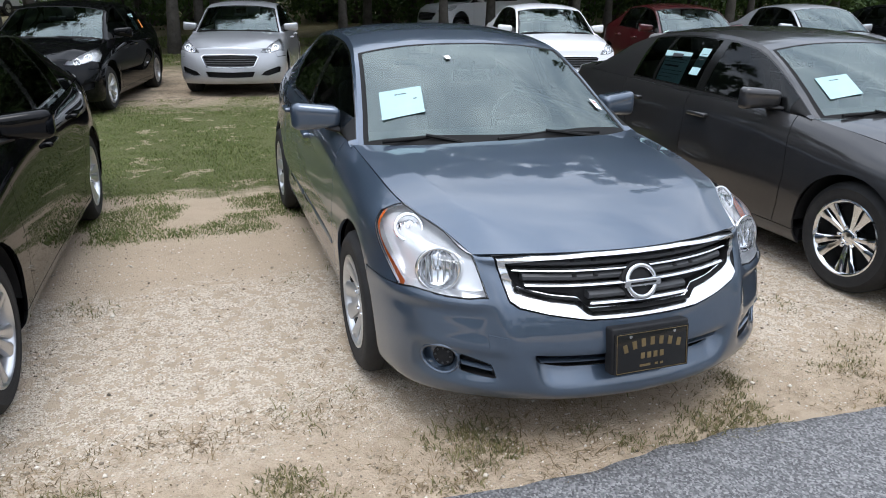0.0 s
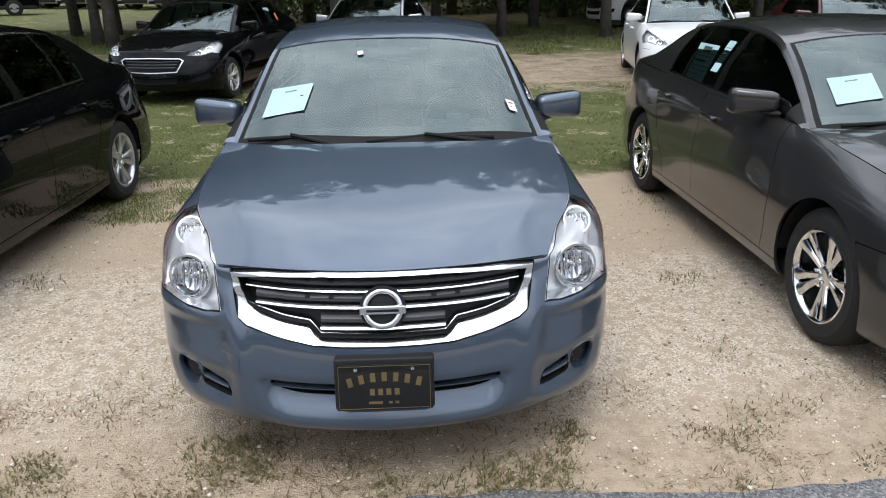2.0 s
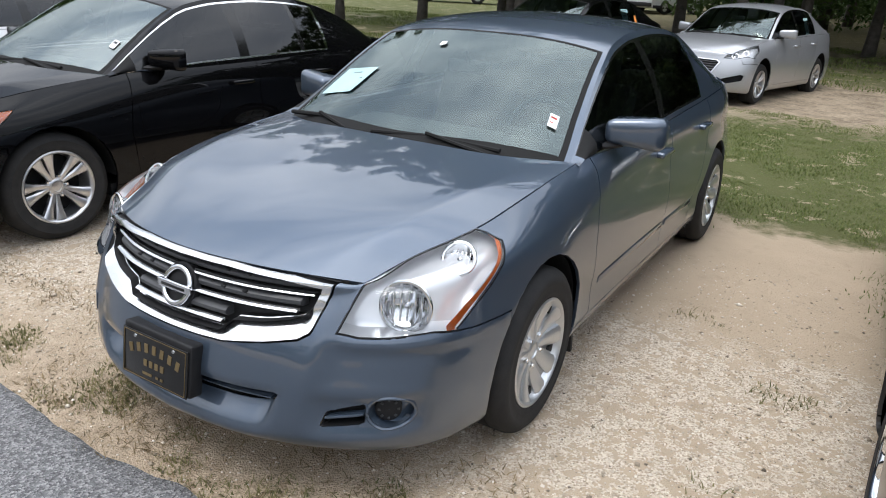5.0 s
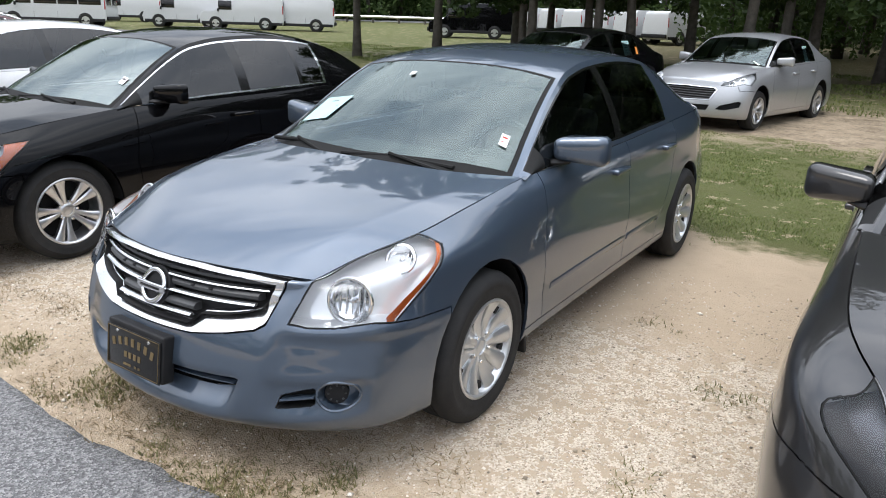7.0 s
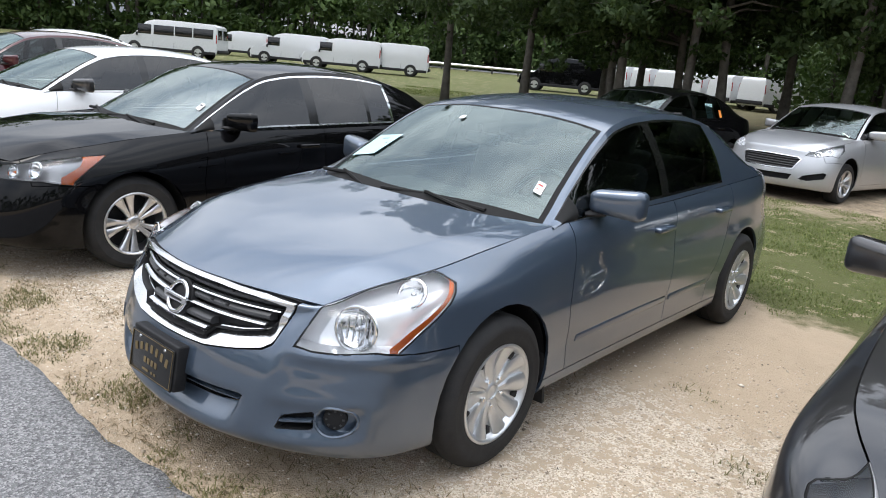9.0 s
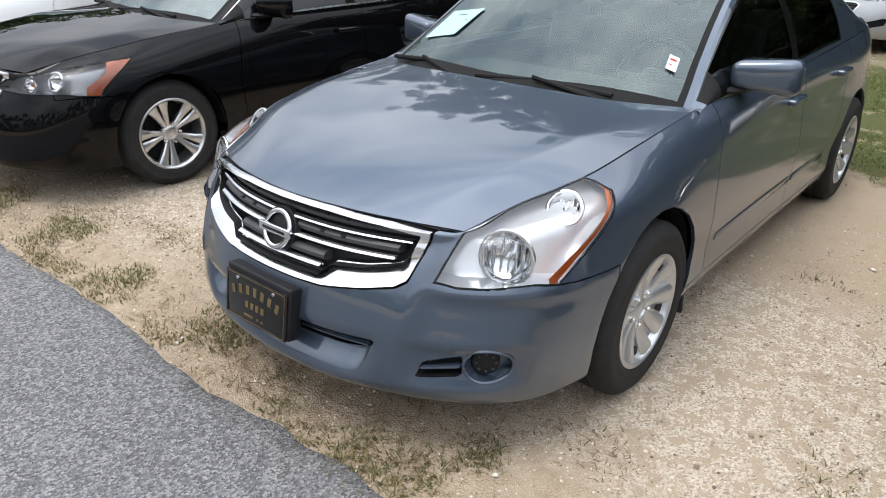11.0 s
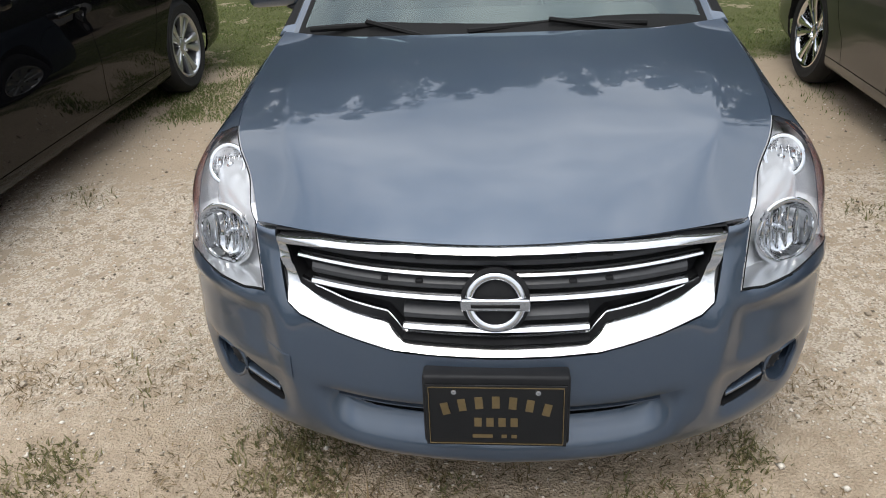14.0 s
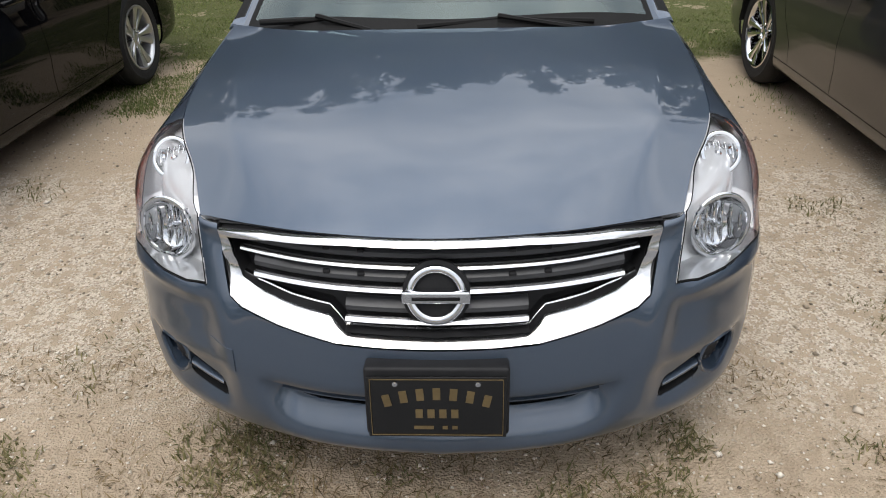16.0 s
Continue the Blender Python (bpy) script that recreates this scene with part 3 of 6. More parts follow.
    cut_on([(.545, .275), (.50, .60), (.535, .80), (.60, 1.2), (1.625, 1.2), (1.605, .275)], "side", flank, 4)
    cut_on([(1.605, .275), (1.625, 1.2), (2.56, 1.2), (2.50, .90), (2.42, .72), (2.30, .52), (2.22, .40), (2.19, .275)], "side", flank, 5)
    cut_on([(.33, .0), (.33, .275), (2.45, .275), (2.45, 0)], "side", flank, 7)
    cut_on([(3.12, 0), (3.12, .62), (3.30, .70), (4.2, .72), (4.2, 0)], "side", lambda c: c.y > 2.9, 8)
    cut_on([(-1.3, 0), (-.28, 0), (-.28, .618), (-.50, .630), (-.62, .62), (-.65, .95), (-1.3, .95)], "side", lambda c: c.y < -.1, 2)
    for wy in (0, 2.776):
        cut_on(circle2(wy, .335, .368, 28), "side", lambda c: c.x > .5 and abs(c.y - wy) < .55, 30, (2, 3, 7, 8, 5, 4))
    for poly, view, keep, mark, on in spec.get("cuts", ()):
        cut_on(poly, view, shell if keep is None else keep, mark, on)
    base = [(.80 * q, .19 + .20 * abs(q) ** 2.2) for q in np.linspace(0, 1, 9)]
    cut_on([(x, y - .2) for x, y in base] + [(x, y + .085 + .02 * x) for x, y in base[::-1]], "top", lambda c: c.z > .7, 17, (16,))
    # both halves
    dup = bmesh.ops.duplicate(bm, geom=bm.faces[:])["geom"]
    fs = [g for g in dup if isinstance(g, bmesh.types.BMFace)]
    vs = [g for g in dup if isinstance(g, bmesh.types.BMVert)]
    for v in vs:
        v.co.x *= -1
        q = Vector(v[n])
        v[n] = Vector((-q.x, q.y, q.z))
    bmesh.ops.reverse_faces(bm, faces=fs)
    seam = [v for v in bm.verts if abs(v.co.x) < 1e-4]
    bmesh.ops.remove_doubles(bm, verts=seam, dist=1e-4)
    many = go_many[id(spec)]
    co = np.array([v.co for v in bm.verts])
    k = np.array([v[n] for v in bm.verts])
    e = 1e-3
    a = many(co)
    dy = np.maximum(.2, (many(co + np.array([0, e, 0])) - a)[:, 1] / e)
    dz = np.maximum(.2, (many(co + np.array([0, 0, e])) - a)[:, 2] / e)
    k = k / np.column_stack([np.full(len(a), spec["width"] / 1.795), dy, dz])
    k /= np.linalg.norm(k, axis=1)[:, None]
    for v, p, q in zip(bm.verts, a, k):
        v.co, v[n] = p, q
    BINS[id(bm)] = [(f[ids], f.calc_center_median(), f) for f in bm.faces]
    half_way = many(np.array([side[i, 5] for i in range(start, len(ys))]))
    trim_line = (half_way[:, 1], half_way[:, 2])
    R, L = (lambda c: c.x > 0), (lambda c: c.x < 0)
    gap = spec.get("gap", .0028)
    part("bonnet", take(bm, ids, 1, gap=gap), body, car)
    part("front_bumper", take(bm, ids, 2, gap=gap), body, car)
    for s in (R, L):
        part("front_wing", take(bm, ids, 3, lambda c: s(c) and c.y < 1.0, gap=gap), body, car)
        part("rear_wing", take(bm, ids, 3, lambda c: s(c) and c.y > 1.0, gap=gap), body, car)
        for mk, nm in ((4, "front_door"), (5, "rear_door")):
            door = part(nm, take(bm, ids, mk, s, gap=gap), body, car)
            hy = 1.44 if mk == 4 else 2.30
            sx = 1 if s is R else -1
            zh = .845 if mk == 4 else .87
            hb = bmesh.new()
            p = go(Vector((.878 * sx, hy, zh)))
            box(hb, p.x, p.y, p.z, .05, .20, .030, .012, seg=3)
            part("door_handle", hb, spec.get("handle", body), door)
            if spec.get("moulding"):
                mb = bmesh.new()
                y0, y1 = (.60, 1.585) if mk == 4 else (1.635, 2.20)
                p0, p1 = go(Vector((.884 * sx, y0, .415))), go(Vector((.884 * sx, y1, .415)))
                box(mb, (p0.x + p1.x) / 2 - .009 * sx, (p0.y + p1.y) / 2, .42, .022, p1.y - p0.y, .04, .009, seg=3)
                part("side_moulding", mb, body, door)
        part("sill", take(bm, ids, 7, s, gap=gap), body, car)
        part("windscreen_seal", take(bm, ids, 17, s, gap=0, lip=.004), SEAL, car)
    part("rear_bumper", take(bm, ids, 8, gap=gap), body, car)
    part("boot_lid", take(bm, ids, 9, gap=0), body, car)
    part("roof", take(bm, ids, 10, gap=0, lip=0), body, car)
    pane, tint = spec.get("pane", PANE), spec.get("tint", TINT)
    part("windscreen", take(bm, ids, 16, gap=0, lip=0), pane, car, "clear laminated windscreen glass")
    part("rear_window", take(bm, ids, 18, gap=0, lip=0), tint, car)
    for s in (R, L):
        for mk in (11, 12, 13):
            if mk != 13 or yw[5] > yw[4]:
                part("side_window", flatter(take(bm, ids, mk, s, gap=0, lip=0)), tint, car)
        for mk, up in ((14, True), (14, False)):
            mid = go(Vector((0, 1.5, 1.15))).z
            line = lambda c: s(c) and (c.z > np.interp(c.y, *trim_line)) == up
            part("window_trim", take(bm, ids, mk, line, gap=0, lip=.01), spec.get("trim", GLOSSBLACK), car)
        part("window_end", take(bm, ids, 19, s, gap=0, lip=.01), spec.get("end", CHROME), car)
        for y0, y1 in ((yw[0] - .3, yw[0]), (yw[1], yw[2]), (yw[3], yw[4])):
            if y1 <= y0:
                continue
            lo, hi = go(Vector((0, y0 - .01, 1))).y, go(Vector((0, y1 + .01, 1))).y
            part("door_pillar", take(bm, ids, 15, lambda c: s(c) and lo < c.y < hi, gap=0, lip=.01), SEAL if y1 == yw[0] else GLOSSBLACK, car)
    # what lies behind the skin: wheel wells, floor, cowl
    und = bmesh.new()
    wd, wb = spec["width"], spec["base"]
    box(und, 0, (wb + .3) / 2 - .15, .235, wd - .14, wb - .70, .08)
    box(und, 0, -.50, .32, wd - .75, .40, .14)
    box(und, 0, wb + .62, .36, wd - .45, .5, .18)
    box(und, 0, wb / 2 - .05, .45, wd - .60, wb + 1.2, .12)
    part("underbody", und, PLASTIC, car)
    for wy in (0, wb):
        for s in (1, -1):
            wl = bmesh.new()
            lathe(wl, [(.372, wd / 2 - .03), (.378, wd / 2 - .10), (.38, .42), (.05, .42)], 32, Matrix.Translation((0, wy, .335)))
            for v in wl.verts:
                v.co.x *= s
            bmesh.ops.delete(wl, geom=[f for f in wl.faces if f.calc_center_median().z < .33], context="FACES")
            part("wheel_well", wl, PLASTIC, car)
    for s in (1, -1) if spec.get("flaps") else ():
        fb = bmesh.new()
        box(fb, s * (wd / 2 - .085), .392, .27, .12, .022, .26, .006, pose(0, 0, 0, 8, 0, 0))
        part("mud_flap", fb, PLASTIC, car)
    cw = bmesh.new()
    pts = []
    for q in np.linspace(-1, 1, 25):
        pts.append(go(Vector((.745 * q, .19 + .20 * abs(q) ** 2.2, .955 - .012 * abs(q)))))
    for a, b in zip(pts, pts[1:]):
        up = Vector((0, .14, .02))
        dn = Vector((0, -.07, -.03))
        cw.faces.new([cw.verts.new(v) for v in (a + dn, b + dn, b + up, a + up)])
    bmesh.ops.remove_doubles(cw, verts=cw.verts[:], dist=1e-5)
    part("cowl", cw, PLASTIC, car)
    # mirrors
    for s in (1, -1):
        mb = bmesh.new()
        c = go(Vector((.900 * s, .79, 1.035)))
        vs = box(mb, 0, 0, 0, .245, .16, .150, .040, seg=4)
        for v in vs:
            q = (v.co.x * s + .12) / .24
            v.co.z *= .70 + .28 * q
            v.co.y = v.co.y * (1 - .25 * q) + .055 * q
            if v.co.y > .055:
                v.co.y = .055
        bmesh.ops.translate(mb, vec=c + Vector((s * .005, 0, .01)), verts=mb.verts[:])
        mir = part("wing_mirror", mb, spec.get("mirror", body), car)
        ab = bmesh.new()
        a0 = go(Vector((.77 * s, .70, .985)))
        tube(ab, [a0, a0.lerp(c + Vector((-.08 * s, 0, -.03)), .5) + Vector((0, 0, -.012)), c + Vector((-.06 * s, 0, -.045))], .035, 10, flat=.5)
        part("mirror_arm", ab, PLASTIC, mir)
        gb = bmesh.new()
        box(gb, c.x + s * .012, c.y + .066, c.z + .008, .185, .006, .105, .003)
        part("mirror_glass", gb, CHROME, mir)
    # wipers
    for x0, x1 in spec.get("wipers", ((.50, -.10), (-.20, -.66))):
        wbm = bmesh.new()
        a = go(Vector((x1, .245 + .30 * abs(x1) ** 2.6, .982)))
        b = go(Vector((x0, .285 + .12 * abs(x0) ** 2, .978)))
        tube(wbm, [a, a.lerp(b, .5) + Vector((0, .01, .014)), b], .011, 8)
        tube(wbm, [b + Vector((0, -.05, -.02)), a.lerp(b, .45) + Vector((0, -.01, .03))], .009, 6)
        part("wiper", wbm, SEAL, car)
    # inside
    ib = bmesh.new()
    dz = spec.get("belt", .955) - .955
    vs = box(ib, 0, .74 + spec.get("cab", 0), .79 + dz, 1.34, .56, .26, .07, seg=3)
    part("dashboard", ib, TRIMDARK, car)
    cabin = spec.get("cab", 0)
    sw = bmesh.new()
    lathe(sw, [(.19 + .016 * math.cos(a), .016 * math.sin(a)) for a in np.linspace(0, 2 * math.pi, 9)[:-1]], 28, closed=True)
    box(sw, 0, 0, 0, .04, .36, .05, .01)
    box(sw, 0, 0, 0, .05, .14, .12, .02)
    bmesh.ops.transform(sw, matrix=pose(.37, .98 + cabin, .92 + dz, 0, 0, 90) @ pose(0, 0, 0, 0, 25, 0), verts=sw.verts[:])
    part("steering_wheel", sw, TRIMDARK, car)
    for sx in (.36, -.36):
        sb = bmesh.new()
        chair(sb, sx, 1.28 + cabin, .50 + dz * .5, .50)
        part("front_seat", sb, spec.get("seat", TRIMGREY), car)
    for sx in (-.45, 0, .45):
        rb = bmesh.new()
        chair(rb, sx, wb - .62, .50 + dz * .5, .46)
        part("rear_seat", rb, spec.get("seat", TRIMGREY), car)
    rb = bmesh.new()
    box(rb, 0, wb + .12, .90 + dz, 1.25, .45, .04, .01)
    part("parcel_shelf", rb, TRIMDARK, car)
    fb = bmesh.new()
    box(fb, 0, wb / 2 + .1, .62, wd - .26, wb - .9, .03)
    for sx in (1, -1):
        box(fb, sx * (wd / 2 - .125), wb / 2 + .25, .78 + dz, .03, wb - .95, .32, .01)
    part("cabin_lining", fb, TRIMDARK, car)
    rbm = bmesh.new()
    p = go(Vector((0, .83, 1.245)))
    box(rbm, p.x, p.y + .06, p.z - .02, .23, .03, .065, .014, seg=3)
    tube(rbm, [(p.x, p.y + .05, p.z), (p.x, p.y + .03, p.z + .055)], .01, 8)
    part("rear_view_mirror", rbm, PLASTIC, car)
    add_wheels(car, spec, spec["wheel"])
    return car, bm, ids, go


def cut_faces(bm, poly, view, keep, ids, mark, on):
    """Cuts an outline into the faces that carry one of the marks in on, and marks what lies inside."""
    i, j, way = VIEW[view]
    xs, ys = [p[0] for p in poly], [p[1] for p in poly]
    m = .03
    x0, x1, y0, y1 = min(xs) - m, max(xs) + m, min(ys) - m, max(ys) + m
    todo = set()
    for f in bm.faces:
        if f[ids] in on:
            c = f.calc_center_median()
            if x0 < c[i] < x1 and y0 < c[j] < y1 and keep(c):
                todo.add(f)
    for p, q in zip(poly, poly[1:] + poly[:1]):
        co, d = Vector((0, 0, 0)), Vector((0, 0, 0))
        co[i], co[j] = p
        d[i], d[j] = q[0] - p[0], q[1] - p[1]
        if d.length < 1e-6:
            continue
        a0, a1, b0, b1 = min(p[0], q[0]) - 2e-3, max(p[0], q[0]) + 2e-3, min(p[1], q[1]) - 2e-3, max(p[1], q[1]) + 2e-3
        todo = {f for f in todo if f.is_valid}
        sel = []
        for f in todo:
            u, v = [w.co[i] for w in f.verts], [w.co[j] for w in f.verts]
            if max(u) > a0 and min(u) < a1 and max(v) > b0 and min(v) < b1:
                sel.append(f)
        if not sel:
            continue
        geom = sel + list({e for f in sel for e in f.edges}) + list({v for f in sel for v in f.verts})
        r = bmesh.ops.bisect_plane(bm, geom=geom, dist=1e-5, plane_co=co, plane_no=d.cross(way).normalized())
        todo |= {g for g in r["geom"] if isinstance(g, bmesh.types.BMFace) and g[ids] in on}
        for g in r["geom_cut"]:
            if isinstance(g, bmesh.types.BMEdge):
                todo |= {f for f in g.link_faces if f[ids] in on and keep(f.calc_center_median())}
    for f in todo:
        if f.is_valid and f[ids] in on:
            c = f.calc_center_median()
            if keep(c) and inside(c[i], c[j], poly):
                f[ids] = mark



# outlines seen from in front (x, z), right half, and from the side (y, z)
ON = (2, 3)
ahead = lambda c: c.y < -.08
HEADLAMP = [(.560, .618), (.572, .68), (.586, .745), (.60, .80), (.66, .88), (.74, .93), (.92, .93), (.95, .70), (.93, .60), (.79, .622), (.70, .612), (.62, .610)]
LAMP_BACK = [(-.305, .95), (-.298, .864), (-.262, .846), (-.238, .823), (-.31, .770), (-.385, .720), (-.46, .672), (-.530, .622), (-.545, .50), (.1, .5), (.1, .95)]
LAMP_AMBER = [(-.306, .95), (-.298, .864), (-.270, .850), (-.252, .829), (-.330, .782), (-.410, .735), (-.490, .688), (-.562, .635), (-.578, .50), (.1, .5), (.1, .95)]
GRILLE_HOLE = [(-.01, .82), (.40, .82), (.59, .80), (.522, .752), (.512, .70), (.492, .61), (.46, .588), (.365, .569), (.226, .548), (.13, .545), (-.01, .545)]
GRILLE_OUT = [(-.01, .770), (.20, .768), (.40, .760), (.515, .747), (.508, .70), (.488, .612), (.458, .592), (.365, .572), (.226, .551), (.13, .548), (-.01, .548)]
GRILLE_IN = [(-.01, .7630), (.20, .7610), (.38, .7535), (.490, .7380), (.478, .69), (.458, .655), (.42, .640), (.34, .624), (.245, .614), (.225, .596), (.208, .577), (-.01, .574)]
INTAKE = [(-.01, .407), (.25, .406), (.388, .401), (.394, .386), (.375, .366), (.30, .356), (-.01, .352)]
FOG_AT, FOG_R = (.714, .370), .054
FOG = circle2(*FOG_AT, FOG_R, 24)
SLOT = rounded([(.540, .318), (.556, .368), (.655, .398), (.655, .334)], .01)


def lamp_cuts(front, back, amber):
    return ((front, "front", ahead, 25, ON), (back, "side", ahead, 3, (25,)), (amber, "side", lambda c: c.y < -.08 and c.x > .775, 26, (25,)))


SEDAN_CUTS = lamp_cuts(HEADLAMP, LAMP_BACK, LAMP_AMBER) + (
    (GRILLE_HOLE, "front", lambda c: c.y < -.5, 27, ON), (GRILLE_OUT, "front", ahead, 24, (27,)), (GRILLE_IN, "front", ahead, 23, (24,)),
    (INTAKE, "front", ahead, 22, ON), (FOG, "front", ahead, 20, ON), (SLOT, "front", ahead, 21, ON))


def skin_at(tree, x, z):
    """Where the nose lies at that x and z, and which way it looks."""
    hit = tree.ray_cast(Vector((x, -4, z)), Vector((0, 1, 0)))
    return hit[0] if hit[0] else Vector((x, -.8, z))


SLAT = ((.5, -.5), (-.2, -.5), (-.5, -.2), (-.5, .2), (-.2, .5), (.5, .5))
BRIGHT = ((.5, -.5), (-.4, -.5), (-.5, -.3), (-.35, .05), (.1, .42), (.5, .5))


def strip(bm, pts, wide, thick, out_by=0.0, shape=SLAT):
    """A moulded strip along points: wide in z, thick in y."""
    rings = []
    for p in pts:
        y = p.y - out_by
        rings.append([bm.verts.new((p.x, y + dy * thick, p.z + dz * wide)) for dy, dz in shape])
    for a, b in zip(rings, rings[1:]):
        for k in range(6):
            bm.faces.new((a[k], b[k], b[(k + 1) % 6], a[(k + 1) % 6]))
    bm.faces.new(rings[0])
    bm.faces.new(rings[-1][::-1])
    bmesh.ops.recalc_face_normals(bm, faces=bm.faces[:])


def bowl(bm, at, r, deep, m):
    lathe(bm, [(r, 0), (r * .93, deep * .25), (r * .75, deep * .62), (r * .45, deep * .9), (.001, deep)], 28, Matrix.Translation(at) @ m)


def front_end(made, spec):
    """Lamps, grille and openings of a car's nose."""
    car, bm, ids, go = made
    tree = BVHTree.FromBMesh(bm)
    body = spec["paint"]
    marks = {f[ids] for f in bm.faces}
    for s in (1, -1):
        half = (lambda c: c.x > 0) if s > 0 else (lambda c: c.x < 0)
        if 25 in marks:
            sink = take(bm, ids, (25, 26), half, gap=0, lip=0)
            front = len(sink.faces)
            heart = sum((f.calc_center_median() for f in sink.faces), Vector((0, 0, 0))) / front
            way = Vector((-.55 * s, .80, -.02))
            sink = recess(sink, .085, way)
            sink.faces.ensure_lookup_table()
            # walls running under the bonnet take a darker colour, as shade in the seam
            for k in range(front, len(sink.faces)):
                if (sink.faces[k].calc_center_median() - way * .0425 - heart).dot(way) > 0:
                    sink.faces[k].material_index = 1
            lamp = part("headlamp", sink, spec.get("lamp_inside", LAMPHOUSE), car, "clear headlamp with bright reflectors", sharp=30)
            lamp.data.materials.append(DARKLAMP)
            part("lens", take(bm, ids, (25, 26), half, gap=.004, lip=0), CLEAR, lamp, "clear plastic lens")
            rim = take(bm, ids, (25, 26), half, gap=0, lip=0)
            rim.normal_update()
            n = rim.verts.layers.float_vector.get("n")
            r = bmesh.ops.inset_region(rim, faces=rim.faces[:], thickness=.0042, depth=0, use_boundary=True, use_even_offset=False)
            keepf = set(r["faces"])
            bmesh.ops.delete(rim, geom=[f for f in rim.faces if f not in keepf], context="FACES")
            for v in rim.verts:
                v.co += Vector(v[n]) * .0006
            part("lamp_seal", rim, SEAL, lamp)
            if spec.get("amber", True):
                am = take(bm, ids, 26, half, gap=0, lip=0)
                n = am.verts.layers.float_vector.get("n")
                for v in am.verts:
                    v.co -= Vector(v[n]) * .003
                    # the marker turns in towards its rear edge, so that it shows from the side alone
                    if spec.get("sculpt"):
                        ya, yb = (np.interp(v.co.z, *zip(*sorted((z, y) for y, z in line[2:8]))) for line in (LAMP_AMBER, LAMP_BACK))
                        v.co.x -= s * .010 * min(1, max(0, (v.co.y - ya) / max(.004, yb - ya)))
                part("side_marker", am, AMBER, lamp, "amber side marker")
            for (x, z, r, back) in spec.get("bowls", ((.715, .695, .076, .030), (.752, .806, .050, .020))):
                q = go(Vector((x, 0, z)))
                hit = tree.ray_cast(Vector((q.x * s, -4, q.z)), Vector((0, 1, 0)))
                p, nn = (hit[0], hit[1]) if hit[0] else (Vector((q.x * s, -.5, q.z)), Vector((0, -1, 0)))
                nn = -nn if nn.y > 0 else nn
                d = (nn * .5 + Vector((0, -1, 0)) * .5).normalized()
                c = p - nn * back
                m = Matrix.Translation(c) @ (-d).to_track_quat("X", "Z").to_matrix().to_4x4()
                bb = bmesh.new()
                bowl(bb, (0, 0, 0), r, .040, Matrix.Identity(4))
                bmesh.ops.transform(bb, matrix=m, verts=bb.verts[:])
                part("reflector", bb, REFLECTOR, lamp)
                if spec.get("sculpt"):
                    for k in range(7):
                        fb = bmesh.new()
                        u = (k - 3) / 3.4 * r
                        d2 = math.sqrt(max(0, r * r - u * u)) * .86
                        box(fb, .030 - .020 * (u / r) ** 2, u, 0, .010, r * .10, 2 * d2, .003)
                        bmesh.ops.transform(fb, matrix=m, verts=fb.verts[:])
                        part("reflector_rib", fb, REFLECTOR, lamp)
                rg = bmesh.new()
                lathe(rg, [(r + .003 + .007 * math.cos(a), -.001 + .006 * math.sin(a)) for a in np.linspace(0, 2 * math.pi, 9)[:-1]], 32, m, closed=True)
                part("reflector_ring", rg, REFLECTOR, lamp)
                bu = bmesh.new()
                lathe(bu, [(.011, .04), (.011, .018), (.007, .006), (.001, .004)], 12, m)
                part("bulb", bu, AMBER if r < .05 and spec.get("amber", True) else CHROME, lamp)
        if 20 in marks:
            fog = part("fog_lamp_surround", recess(take(bm, ids, 20, half, gap=0, lip=0), .05), body, car, "round blanked-off fog lamp recess")
            hit = tree.ray_cast(Vector((FOG_AT[0] * s, -4, FOG_AT[1])), Vector((0, 1, 0)))
            p, nn = hit[0], (-hit[1] if hit[1].y > 0 else hit[1])
            m = Matrix.Translation(p) @ (-nn).to_track_quat("X", "Z").to_matrix().to_4x4()
            fb = bmesh.new()
            lathe(fb, [(.044, .040), (.041, .022), (.022, .018), (.001, .018)], 24, m)
            bmesh.ops.recalc_face_normals(fb, faces=fb.faces[:])
            cover = part("fog_cover", fb, PLASTIC, fog)
            for k in range(8):
                db = bmesh.new()
                box(db, .019, 0, .030, .006, .007, .008, .001)
                bmesh.ops.transform(db, matrix=m @ pose(0, 0, 0, 45 * k, 0, 0), verts=db.verts[:])
                part("cover_slot", db, SLATMAT, fog)
            rb = bmesh.new()
            ring = [skin_at(tree, (FOG_AT[0] + (FOG_R + .002) * math.cos(a)) * s, FOG_AT[1] + (FOG_R + .002) * math.sin(a)) for a in np.linspace(0, 2 * math.pi, 25)]
            tube(rb, [q + Vector((0, .003, 0)) for q in ring], .0065, 6)
            part("fog_ring", rb, body, fog)
            part("bumper_slot", recess(take(bm, ids, 21, half, gap=0, lip=0), .06), PLASTIC, car)
            vb = bmesh.new()
            strip(vb, [skin_at(tree, x * s, .346 + .16 * (x - .545)) + Vector((0, .012, 0)) for x in np.linspace(.552, .652, 8)], .014, .03)
            part("slot_blade", vb, body, car)
    if 22 in marks:
        part("intake", recess(take(bm, ids, 22, gap=0, lip=0), .07), PLASTIC, car)
    if spec.get("sculpt"):
        # the small cover over the towing eye, on one side of the plate
        tb = bmesh.new()
        xs, zs = np.linspace(-.566, -.494, 7), np.linspace(.425, .487, 6)
        rows = [[tb.verts.new(skin_at(tree, x, z) + Vector((0, -.0022, 0))) for x in xs] for z in zs]
        for p, q in zip(rows, rows[1:]):
            for k in range(len(p) - 1):
                tb.faces.new((p[k], p[k + 1], q[k + 1], q[k]))
        rim = bmesh.ops.extrude_edge_only(tb, edges=[e for e in tb.edges if e.is_boundary])
